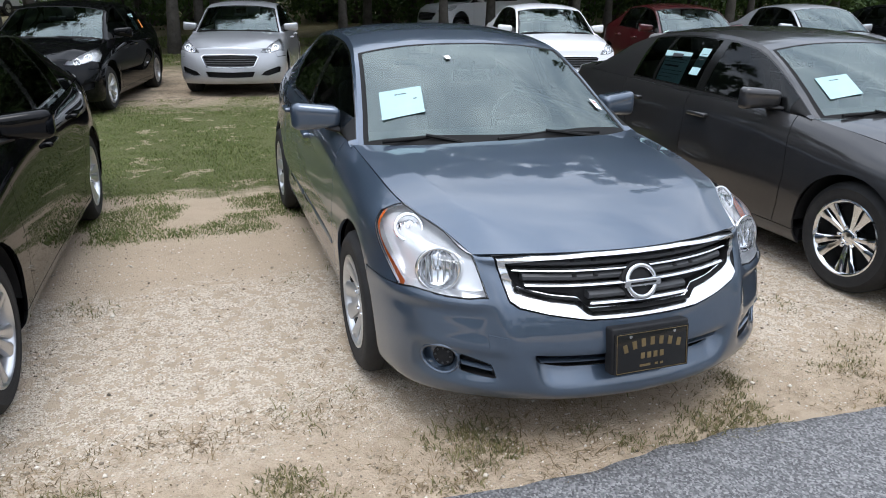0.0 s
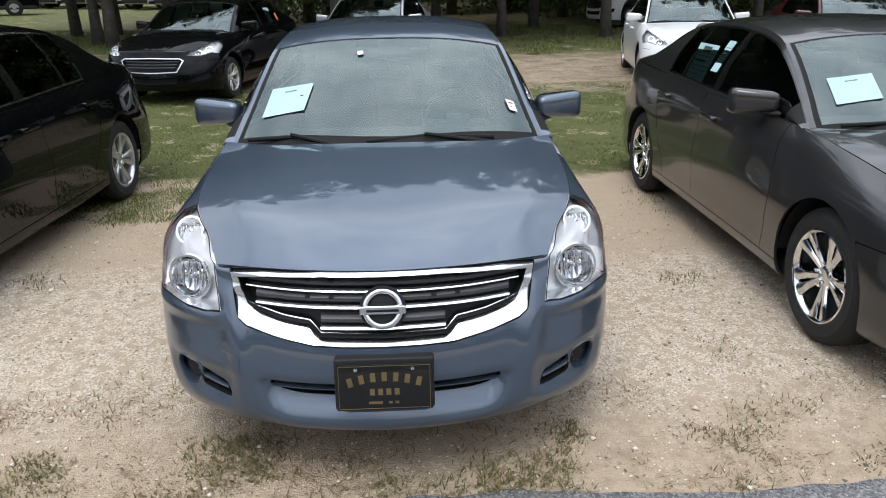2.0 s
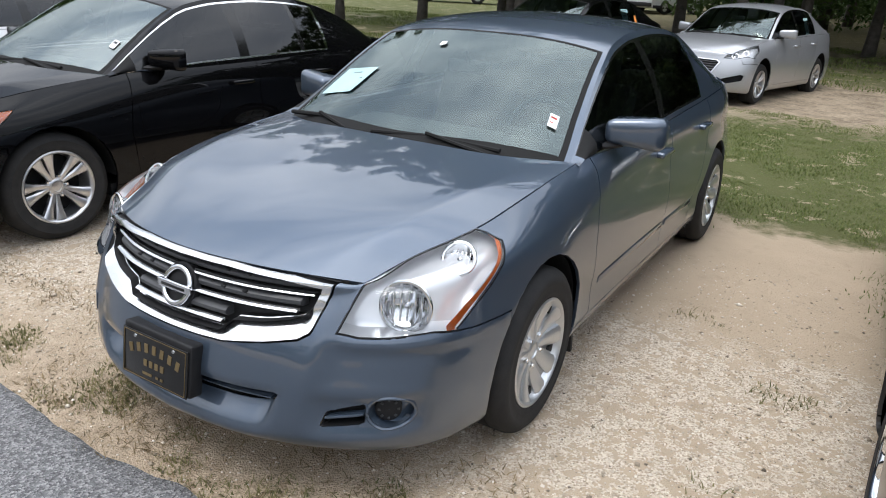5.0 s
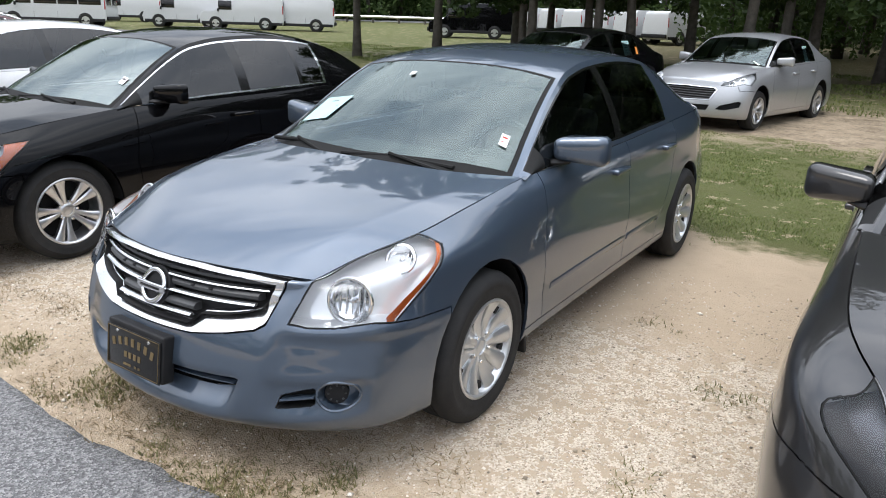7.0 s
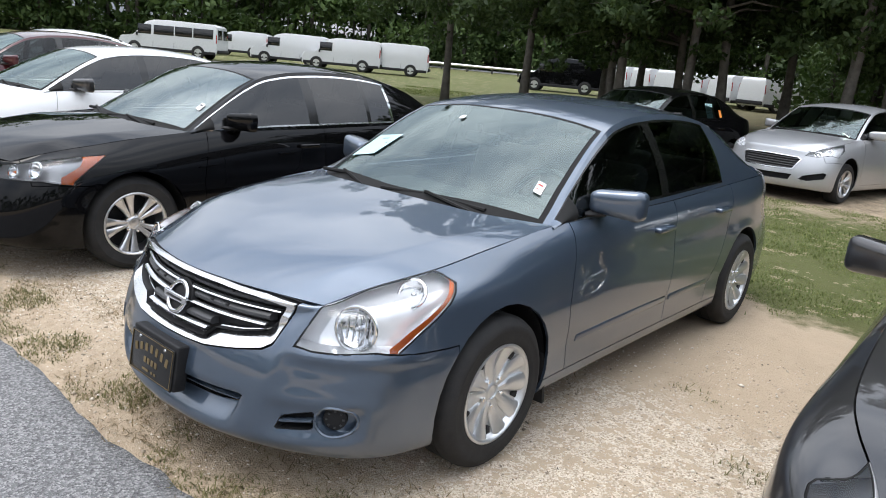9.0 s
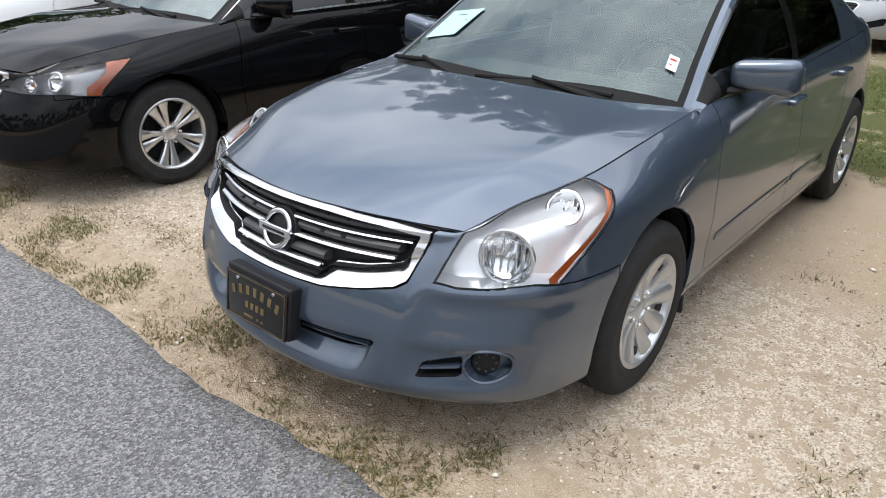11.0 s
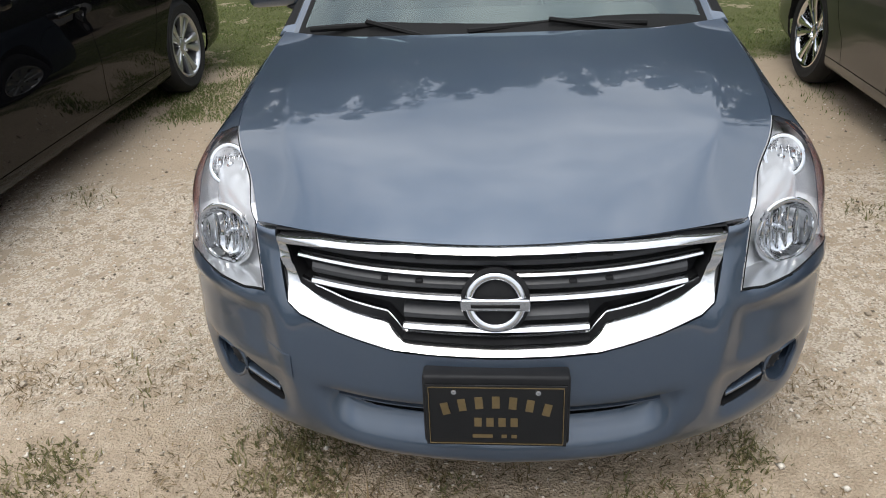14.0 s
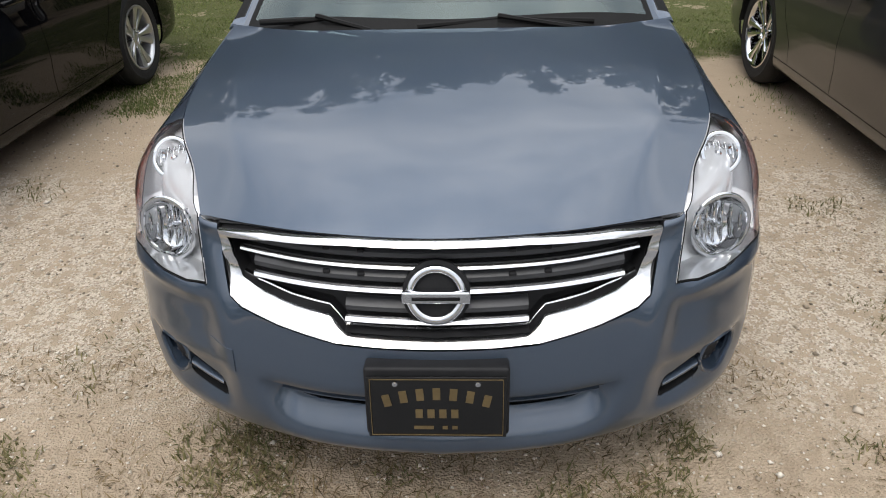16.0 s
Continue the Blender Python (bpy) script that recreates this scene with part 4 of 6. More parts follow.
        for v in rim["geom"]:
            if isinstance(v, bmesh.types.BMVert):
                v.co.y += .006
        part("tow_cover", tb, body, car, "small square towing-eye cover")
    if 22 in marks and spec.get("sculpt"):
        vb = bmesh.new()
        strip(vb, [skin_at(tree, x, .382) + Vector((0, -.012, 0)) for x in np.linspace(-.384, .384, 25)], .010, .030)
        part("intake_blade", vb, body, car)
    if 27 in marks:
        # sunk strip coloured black for the shaded gap between surround and bonnet
        part("grille_gap", recess(take(bm, ids, 27, gap=0, lip=0), .03), PLASTIC, car)
    if 23 in marks:
        part("grille", recess(take(bm, ids, 23, gap=0, lip=0), .07), PLASTIC, car, "dark grille with bright bars")
        if spec.get("chrome_frame"):
            fr = take(bm, ids, 24, gap=0, lip=0)
            n = fr.verts.layers.float_vector.get("n")
            outer, inner = spec.get("frame_lines", (GRILLE_OUT, GRILLE_IN))
            low = lambda poly: sorted((x, z) for x, z in poly if z < .70)
            ol, il = low(outer), low(inner)
            for v in fr.verts:
                v.co += Vector(v[n]) * .007
                v.co.y += .55 * max(0, v.co.z - .752)
                # the lower sweep of the frame leans back towards the bars
                if spec.get("lean_frame"):
                    x = abs(v.co.x)
                    zo, zi = np.interp(x, *zip(*ol)), np.interp(x, *zip(*il))
                    if v.co.z < .70:
                        v.co.y += .040 * min(1, max(0, (v.co.z - zo) / max(.01, zi - zo))) * min(1, (.70 - v.co.z) / .06)
            fr.verts.layers.float_vector.remove(n)
            for e in [e for e in fr.edges if e.is_boundary]:
                e.smooth = False
            r = bmesh.ops.extrude_edge_only(fr, edges=[e for e in fr.edges if e.is_boundary])
            for v in r["geom"]:
                if isinstance(v, bmesh.types.BMVert):
                    v.co += Vector((0, .012, 0))
            part("grille_surround", fr, SATIN, car, "polished chrome grille surround")
        for z, w, bar, chrome in spec.get("bars", ()):
            q = go(Vector((w, 0, z)))
            pts = [skin_at(tree, x, q.z) for x in np.linspace(-q.x, q.x, 41)]
            if bar:
                gb = bmesh.new()
                strip(gb, [p + Vector((0, .040, bar * .62 + .003)) for p in pts], bar, .035)
                part("grille_bar", gb, SLATMAT, car)
                for xx in spec.get("notches", ()):
                    nb = bmesh.new()
                    p = skin_at(tree, xx, q.z)
                    box(nb, xx, p.y + .030, q.z + bar * 1.02, .09 if abs(xx) > .28 else .018, .02, .010, .004)
                    if abs(xx) < w - .04:
                        part("grille_tooth", nb, PLASTIC, car)
                    else:
                        nb.free()
            if chrome:
                cb = bmesh.new()
                strip(cb, [p + Vector((0, .010, 0)) for p in pts], .010, .018, shape=BRIGHT)
                part("grille_strip", cb, SATIN if chrome == 1 else SLATMAT, car)
    return tree


def badge(car, tree, z, r, wide):
    """A bright ring with a plain bar across it."""
    p = skin_at(tree, 0, z)
    rb = bmesh.new()
    turn = Matrix.Translation((0, p.y - .004, z)) @ pose(0, 0, 0, -22, 0, 0) @ pose(0, 0, 0, 0, 0, -90)
    lathe(rb, [(r - .008 + .010 * math.cos(a), .008 * math.sin(a)) for a in np.linspace(0, 2 * math.pi, 13)[:-1]], 48, turn, closed=True)
    ring = part("badge", rb, CHROME, car, "round chrome badge with a crossbar")
    bb = bmesh.new()
    box(bb, 0, p.y - .014, z, wide, .014, .030, .005, seg=3)
    part("badge_bar", bb, CHROME, ring)
    db = bmesh.new()
    box(db, 0, p.y - .0215, z, wide * .70, .003, .009, .001)
    part("badge_inlay", db, GLOSSBLACK, ring, "plain dark inlay")
    hb = bmesh.new()
    lathe(hb, [(r + .012, .03), (r + .010, .010), (r * .6, .006), (.001, .006)], 40, turn @ Matrix.Diagonal((-1, 1, 1, 1)))
    bmesh.ops.recalc_face_normals(hb, faces=hb.faces[:])
    part("badge_backing", hb, PLASTIC, ring)


# ---- ground ----
def ground_material():
    m, nt = mat("sandy ground")
    p = nt.nodes.new("ShaderNodeBsdfPrincipled")
    p.inputs["Roughness"].default_value = 0.92
    p.inputs["Specular IOR Level"].default_value = 0.2
    tc = nt.nodes.new("ShaderNodeTexCoord")
    sp = nt.nodes.new("ShaderNodeSeparateXYZ")
    nt.links.new(tc.outputs["Object"], sp.inputs[0])
    y = sp.outputs["Y"]
    wide, mid, fine, grit = noise_at(nt, .45, 3), noise_at(nt, 2.2, 5, .65), noise_at(nt, 14, 4, .65), noise_at(nt, 110, 3, .7)

    def band(a, b, wob, src):
        # 0 before a, 1 past b, along y, with a ragged edge
        yy = math2(nt, "ADD", y, math2(nt, "MULTIPLY", math2(nt, "SUBTRACT", src, .5), wob))
        return math2(nt, "DIVIDE", math2(nt, "SUBTRACT", yy, a), b - a, True)
    sand = mixc(nt, mid, (.43, .342, .243), (.60, .487, .362))
    sand = mixc(nt, math2(nt, "MULTIPLY", grit, .4), sand, (.37, .28, .19))
    vor = nt.nodes.new("ShaderNodeTexVoronoi")
    vor.inputs["Scale"].default_value = 140
    nt.links.new(tc.outputs["Object"], vor.inputs["Vector"])
    stone = ramp(nt, vor.outputs["Color"], [(.10, (.33, .262, .192)), (.45, (.58, .490, .380)), (.92, (.77, .69, .58))])
    gravel = mixc(nt, math2(nt, "GREATER_THAN", fine, .53), stone, sand)
    gmask = math2(nt, "MULTIPLY", math2(nt, "SUBTRACT", 1, band(1.05, 1.35, 1.5, mid)), band(-.75, -.2, 1.2, mid))
    col = mixc(nt, gmask, sand, gravel)
    grass = mixc(nt, fine, (.052, .080, .022), (.118, .138, .045))
    grass = mixc(nt, math2(nt, "MULTIPLY", mid, .6), grass, (.150, .122, .063))
    g1 = math2(nt, "MULTIPLY", band(3.25, 3.6, 1.6, mid), math2(nt, "SUBTRACT", 1, band(8.0, 9.2, 3.0, mid)))
    g2 = band(12.5, 14.5, 4.0, mid)
    patch = math2(nt, "GREATER_THAN", math2(nt, "ADD", math2(nt, "MULTIPLY", mid, .8), math2(nt, "MULTIPLY", fine, .3)), .47)
    # open grass to the west
    xx = math2(nt, "ADD", sp.outputs["X"], math2(nt, "MULTIPLY", math2(nt, "SUBTRACT", mid, .5), 4.0))
    west = math2(nt, "DIVIDE", math2(nt, "SUBTRACT", -11.0, xx), 3.0, True)
    g2 = math2(nt, "MAXIMUM", g2, math2(nt, "MULTIPLY", west, band(7.0, 10.0, 3.0, mid)))
    g = math2(nt, "MULTIPLY", math2(nt, "MAXIMUM", g1, g2), math2(nt, "ADD", math2(nt, "MULTIPLY", patch, .55), .45))
    col = mixc(nt, g, col, grass)
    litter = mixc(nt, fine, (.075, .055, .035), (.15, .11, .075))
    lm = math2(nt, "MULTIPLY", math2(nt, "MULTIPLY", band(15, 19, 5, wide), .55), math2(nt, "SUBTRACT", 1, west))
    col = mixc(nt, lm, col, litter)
    # mottled darker brown on the track before the trees
    track_mottle = math2(nt, "MULTIPLY", band(7.6, 9.4, 2.0, mid), math2(nt, "MULTIPLY", math2(nt, "SUBTRACT", math2(nt, "ADD", math2(nt, "MULTIPLY", mid, .6), math2(nt, "MULTIPLY", fine, .5)), .38, True), 3.2, True))
    track_mottle = math2(nt, "MULTIPLY", track_mottle, math2(nt, "MULTIPLY", math2(nt, "SUBTRACT", 1, west), math2(nt, "SUBTRACT", 1, band(13, 16, 4, mid))))
    col = mixc(nt, track_mottle, col, (.17, .135, .092))
    # dark earth and old leaves trodden into the sand along the asphalt
    earth = math2(nt, "SUBTRACT", 1, band(-.85, -.35, .9, mid))
    earth = math2(nt, "MULTIPLY", earth, math2(nt, "MULTIPLY", math2(nt, "SUBTRACT", math2(nt, "ADD", math2(nt, "MULTIPLY", mid, .55), math2(nt, "MULTIPLY", fine, .55)), .50, True), 5.0, True))
    col = mixc(nt, math2(nt, "MULTIPLY", earth, .55), col, (.21, .150, .092))
    # scuffed, darker places in the open sand
    scuff = math2(nt, "MULTIPLY", math2(nt, "SUBTRACT", noise_at(nt, 6.0, 5, .7), .56, True), 5.0, True)
    scuff = math2(nt, "MULTIPLY", scuff, math2(nt, "SUBTRACT", 1, band(3.2, 3.8, 1.6, mid)))
    col = mixc(nt, math2(nt, "MULTIPLY", scuff, .5), col, (.33, .25, .17))
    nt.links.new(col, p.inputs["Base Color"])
    h = math2(nt, "ADD", math2(nt, "MULTIPLY", vor.outputs["Distance"], .8), math2(nt, "ADD", fine, grit))
    nt.links.new(bump(nt, h, .9, .011), p.inputs["Normal"])
    out(nt, p.outputs[0])
    return m


GROUND = ground_material()


def rise(x, y):
    """The lot climbs gently away from the road."""
    return .013 * max(0, math.hypot(x, y) - 5) if y > -2 else 0.0


def lift(x, y):
    """The ground's unevenness; flat under the cars' wheels to a centimetre."""
    return rise(x, y) + .012 * noise.noise((x * .9, y * .9, 0)) + .006 * noise.noise((x * 4, y * 4, 3))


def ground_sheet():
    bm = bmesh.new()
    xs = sorted({-400, -200, -120, -80, -60, *np.arange(-50, -12, 4.0), *np.arange(-12, -5, .5), *np.arange(-5, 5, .08), *np.arange(5, 12, .5), *np.arange(12, 52, 4.0), 60, 80, 120, 200, 400})
    ys = sorted({-400, -200, -100, -50, -25, -12, -6, -3, *np.arange(-2, 4, .08), *np.arange(4, 16, .4), *np.arange(16, 60, 3.0), 70, 90, 120, 200, 400})
    vs = [[bm.verts.new((x, y, lift(x, y) - (.03 if y < -1.6 else 0))) for y in ys] for x in xs]
    for i in range(len(xs) - 1):
        for j in range(len(ys) - 1):
            bm.faces.new((vs[i][j], vs[i + 1][j], vs[i + 1][j + 1], vs[i][j + 1]))
    return tagged(finish("ground", bm, GROUND), "pale sandy ground with gravel and thin grass", "ground", kind="structure")


ground_sheet()


def asphalt_material():
    m, nt = mat("worn asphalt")
    p = nt.nodes.new("ShaderNodeBsdfPrincipled")
    p.inputs["Roughness"].default_value = .85
    tc = nt.nodes.new("ShaderNodeTexCoord")
    v = nt.nodes.new("ShaderNodeTexVoronoi")
    v.inputs["Scale"].default_value = 125
    nt.links.new(tc.outputs["Object"], v.inputs["Vector"])
    wide = noise_at(nt, 1.2, 5)
    chip = ramp(nt, v.outputs["Color"], [(.12, (.045, .045, .048)), (.5, (.14, .14, .145)), (.88, (.34, .335, .33))])
    nt.links.new(mixc(nt, math2(nt, "MULTIPLY", wide, .5), chip, (.15, .145, .14)), p.inputs["Base Color"])
    nt.links.new(bump(nt, v.outputs["Distance"], .8, .006), p.inputs["Normal"])
    out(nt, p.outputs[0])
    return m


def road():
    bm = bmesh.new()
    top, low = [], []
    xs = [-60, -20, *np.arange(-8, 8, .04), 20, 60]
    for x in xs:
        e = -1.02 + .05 * noise.noise((x * 1.3, 0, 0)) + .03 * noise.noise((x * 6, 1, 0)) + .012 * noise.noise((x * 25, 2, 0))
        top.append((bm.verts.new((x, -9, .012)), bm.verts.new((x, e - .10, .016)), bm.verts.new((x, e - .02, .010)), bm.verts.new((x, e, -.02))))
    for a, b in zip(top, top[1:]):
        for k in range(3):
            bm.faces.new((a[k], b[k], b[k + 1], a[k + 1]))
    return tagged(finish("road", bm, asphalt_material()), "grey worn asphalt road with a crumbled edge", "road", kind="structure")


road()

# ---- the cars on the lot ----
# raised black plate that stands for the shade in a wheel cover's opening
def opening_shade():
    bm = bmesh.new()
    prism(bm, rounded([(.152, -.008), (.187, -.016), (.187, .016), (.152, .008)], .006), .060, .0785, Matrix(((0, 0, 1, 0), (1, 0, 0, 0), (0, 1, 0, 0), (0, 0, 0, 1))))
    bmesh.ops.recalc_face_normals(bm, faces=bm.faces[:])
    o = finish("opening_shade", bm, PLASTIC, None, "", True, 35)
    me = o.data
    bpy.data.objects.remove(o)
    return me


OPENING_SHADE = opening_shade()
CAPS = wheel_meshes(.325, .212, 5, "cap", CAPMAT)
TWIN = wheel_meshes(.330, .222, 5, "twin", ALLOY)
SHINY = wheel_meshes(.330, .226, 5, "twin", CHROME)
SMALL = wheel_meshes(.305, .205, 5, "twin", ALLOY)
FORWARD_LAMP = lamp_cuts(HEADLAMP, [(y - .22 * (y < 0), z) for y, z in LAMP_BACK], [(y - .22 * (y < 0), z) for y, z in LAMP_AMBER])
WEDGE = lamp_cuts([(.44, .665), (.50, .715), (.66, .755), (.80, .80), (.90, .845), (.97, .84), (.97, .60), (.80, .648), (.6, .645)],
                  [(-.10, .95), (-.15, .845), (-.17, .825), (-.30, .735), (-.40, .65), (-.42, .5), (.1, .5), (.1, .95)],
                  [(-.25, .95), (-.33, .80), (-.36, .75), (-.47, .68), (-.50, .5), (.1, .5), (.1, .95)])
SWEPT = lamp_cuts([(.50, .690), (.56, .765), (.70, .85), (.80, .885), (.97, .885), (.97, .66), (.80, .725), (.66, .685)],
                  [(-.05, .95), (-.10, .875), (-.20, .80), (-.36, .73), (-.40, .5), (.2, .5), (.2, .95)],
                  [(-.02, .95), (-.06, .875), (-.16, .80), (-.32, .73), (-.36, .5), (.2, .5), (.2, .95)])
MOUTH = ((([(-.01, .672), (.42, .662), (.475, .630), (.39, .470), (-.01, .456)]), "front", ahead, 24, ON), ([(-.01, .660), (.41, .650), (.455, .626), (.38, .484), (-.01, .470)], "front", ahead, 23, (24,)),
         ([(-.01, .39), (.40, .40), (.36, .32), (-.01, .31)], "front", ahead, 22, ON), ([(.50, .345), (.56, .40), (.78, .47), (.815, .455), (.80, .385), (.62, .335)], "front", ahead, 22, ON))
THREEBAR = ((GRILLE_OUT, "front", ahead, 24, ON), (GRILLE_IN, "front", ahead, 23, (24,)), (INTAKE, "front", ahead, 22, ON))
ALTIMA = dict(front=.955, base=2.776, length=4.82, width=1.795, height=1.473, tyre=.325, paint=BLUE, wheel=CAPS, glass_y=(.63, 1.49, 1.58, 2.36, 2.36, 2.36), fine=1.0, sculpt=True, soft=3, covers=True, flaps=True, moulding=True, track=.042, lean_frame=True, cuts=SEDAN_CUTS,
              chrome_frame=True, nuts=True, bars=((.712, .466, .028, 1), (.663, .430, .028, 1), (.602, .206, .028, 1)), notches=(-.25, -.17, .17, .25))
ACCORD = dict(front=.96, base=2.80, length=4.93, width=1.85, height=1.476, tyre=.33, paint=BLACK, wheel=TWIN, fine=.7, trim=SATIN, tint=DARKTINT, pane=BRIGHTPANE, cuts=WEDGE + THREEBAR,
              bowls=((.62, .700, .045, .03), (.74, .725, .052, .03)), lamp_inside=DARKLAMP, chrome_frame=True, bars=((.70, .44, .02, 2), (.65, .40, .02, 2)), seat=TRIMGREY, nuts=True)
FUSION = dict(front=.97, base=2.728, length=4.84, width=1.834, height=1.445, tyre=.33, paint=GREY, wheel=SHINY, fine=.7, cuts=FORWARD_LAMP + THREEBAR, amber=False, mirror=GREY, lamp_inside=SHADELAMP, bowls=(), nuts=True,
              chrome_frame=True, bars=((.71, .45, 0, 1), (.66, .43, 0, 1), (.60, .25, 0, 1)))
FOCUS = dict(front=.87, base=2.648, length=4.53, width=1.82, height=1.48, tyre=.315, paint=BLACK, wheel=SMALL, fine=.5, cab=-.08, cuts=SWEPT + MOUTH, chrome_frame=True, amber=False,
             bowls=((.64, .745, .04, .03), (.74, .79, .04, .03)), bars=((.62, .40, 0, 2), (.58, .38, 0, 2), (.54, .36, 0, 2)))
FIESTA = dict(front=.82, base=2.489, length=4.40, width=1.72, height=1.475, tyre=.305, paint=SILVER, wheel=SMALL, fine=.5, cab=-.12, cuts=SWEPT + MOUTH, amber=False, chrome_frame=True,
              bowls=((.64, .745, .04, .03), (.74, .79, .04, .03)), bars=((.63, .44, 0, 2), (.595, .43, 0, 2), (.56, .41, 0, 2), (.525, .40, 0, 2), (.49, .38, 0, 2)))
HATCH = dict(FIESTA, paint=WHITE)
# the second row stands at a slant to the first
hero = build_car("sedan", ALTIMA, pose(0, 0, 0), "blue-grey metallic four-door sedan parked on gravel")
tree = front_end(hero, ALTIMA)
badge(hero[0], tree, .663, .066, .152)
cars = [hero]
SUV = dict(FIESTA, paint=WHITE, front=.9, base=2.86, length=5.0, width=2.0, height=1.79, nose=.95, belt=1.2, tyre=.37, cab=0, fine=.4)
for name, spec, x, y, turn, label in (
        ("sedan", ACCORD, -3.22, .11, -1.2, "glossy black four-door sedan with chrome window trim"),
        ("sedan", FUSION, 2.90, .03, 0, "dark grey metallic sedan with chrome wheels"),
        ("sedan", FOCUS, -3.45, 8.47, -11, "black sedan with a price sheet parked before the trees"),
        ("sedan", FIESTA, -.76, 10.0, -12.4, "silver compact sedan parked on a sandy track"),
        ("hatchback", HATCH, 4.64, 8.61, -10.7, "white compact hatchback parked on a sandy track"),
        ("sedan", dict(FUSION, paint=WHITE, tint=DARKTINT, fine=.5), -6.25, .25, -1, "white sedan with dark tinted windows beside the black sedan"),
        ("sedan", dict(FOCUS, paint=RED, fine=.4), -9.9, .9, -2, "red sedan parked further along the lot"),
        ("sedan", dict(FIESTA, fine=.4, paint=WHITE), -13.4, 2.6, -2, "white sedan far along the lot"),
        ("sedan", dict(FOCUS, paint=RED, fine=.45), 7.4, 8.2, -11, "dark red car behind the grey sedan"),
        ("sedan", dict(FIESTA, fine=.4), 10.2, 7.8, -11, "silver car in the second row"),
        ("sedan", dict(FOCUS, fine=.4), 13.0, 7.5, -11, "dark car at the end of the second row"),
        ("suv", SUV, 7.2, 22.3, -75, "white sport utility vehicle seen from behind")):
    made = build_car(name, spec, pose(x, y, rise(x, y), 0, 0, turn), label)
    front_end(made, spec)
    cars.append(made)

# ---- trees ----
def leaf_material(name, lo, hi):
    m, nt = mat(name)
    p = nt.nodes.new("ShaderNodeBsdfPrincipled")
    g = nt.nodes.new("ShaderNodeNewGeometry")
    nt.links.new(ramp(nt, g.outputs["Random Per Island"], [(0.0, lo), (1.0, hi)]), p.inputs["Base Color"])
    p.inputs["Roughness"].default_value = .6
    p.inputs["Specular IOR Level"].default_value = .25
    tr = nt.nodes.new("ShaderNodeBsdfTranslucent")
    tr.inputs["Color"].default_value = (hi[0] * 1.1, hi[1] * 1.3, hi[2], 1)
    mx = nt.nodes.new("ShaderNodeMixShader")
    mx.inputs[0].default_value = .2
    nt.links.new(p.outputs[0], mx.inputs[1])
    nt.links.new(tr.outputs[0], mx.inputs[2])
    out(nt, mx.outputs[0])
    return m


LEAF = leaf_material("tree leaves", (.016, .032, .009), (.050, .078, .023))
FARLEAF = leaf_material("far leaves", (.022, .045, .012), (.08, .12, .035))
BARK = surface("bark", (.05, .045, .040), (.15, .135, .12), .9, 0.0, 6.0, 45.0, .012)


def leaves(co, fa, rng, centre, spread, count, size):
    """Leaf-shaped quads strewn about a centre, as one block of points."""
    if count < 1:
        return
    unit = lambda a: a / (np.linalg.norm(a, axis=1)[:, None] + 1e-9)
    v = unit(rng.normal(size=(count, 3)))
    p = np.array(centre) + v * np.array(spread) * rng.uniform(.15, 1, (count, 1)) ** .5
    a = unit(rng.normal(size=(count, 3)))
    b = unit(np.cross(a, rng.normal(size=(count, 3))))
    s = size * rng.uniform(.6, 1.4, (count, 1))
    co.append(np.stack([p - a * s, p - b * s * .45, p + a * s, p + b * s * .45], 1).reshape(-1, 3))


def leaf_mesh(name, co, material):
    pts = np.concatenate(co)
    me = bpy.data.meshes.new(name)
    n = len(pts) // 4
    me.vertices.add(len(pts))
    me.vertices.foreach_set("co", pts.astype(np.float32).ravel())
    me.loops.add(len(pts))
    me.loops.foreach_set("vertex_index", np.arange(len(pts), dtype=np.int32))
    me.polygons.add(n)
    me.polygons.foreach_set("loop_start", np.arange(0, 4 * n, 4, dtype=np.int32))
    me.update(calc_edges=True)
    me.materials.append(material)
    return me


def tree_meshes(seed, height, clear, reach, lean=0.0, count=220, leaf=.105, per=110):
    """Trunk with limbs, and crown, of one tree."""
    rng = np.random.default_rng(seed)
    bm = bmesh.new()
    pts, tap = [], []
    for i in range(9):
        q = i / 8
        pts.append((lean * q * height + rng.normal() * .08 * q, rng.normal() * .10 * q, q * height * .92))
        tap.append((1.35 if i == 0 else 1.0) * (1 - .8 * q))
    tube(bm, pts, .115 + height * .002, 12, tap)
    co, fa = [], []
    for k in range(count // 5):
        q = rng.uniform(clear / height, .95)
        i = min(7, int(q * 8))
        base = Vector(pts[i]).lerp(Vector(pts[i + 1]), q * 8 - i)
        a = rng.uniform(0, 2 * math.pi)
        long = reach * (1.05 - .75 * max(0, q - .35)) * rng.uniform(.45, 1)
        tip = base + Vector((math.cos(a) * long, math.sin(a) * long, rng.uniform(-.1, .45) * long))
        mid = base.lerp(tip, .5) + Vector((0, 0, .12 * long))
        tube(bm, [base, mid, tip], .055, 6, [1, .6, .2])
        for _ in range(5):
            t = rng.uniform(.35, 1.1)
            c = base.lerp(tip, t) + Vector(rng.normal(size=3) * .45)
            leaves(co, fa, rng, c, (.52, .52, .30), per, leaf)
    t = finish("trunk", bm, BARK)
    me = leaf_mesh("crown", co, LEAF)
    tm = t.data
    bpy.data.objects.remove(t)
    return tm, me


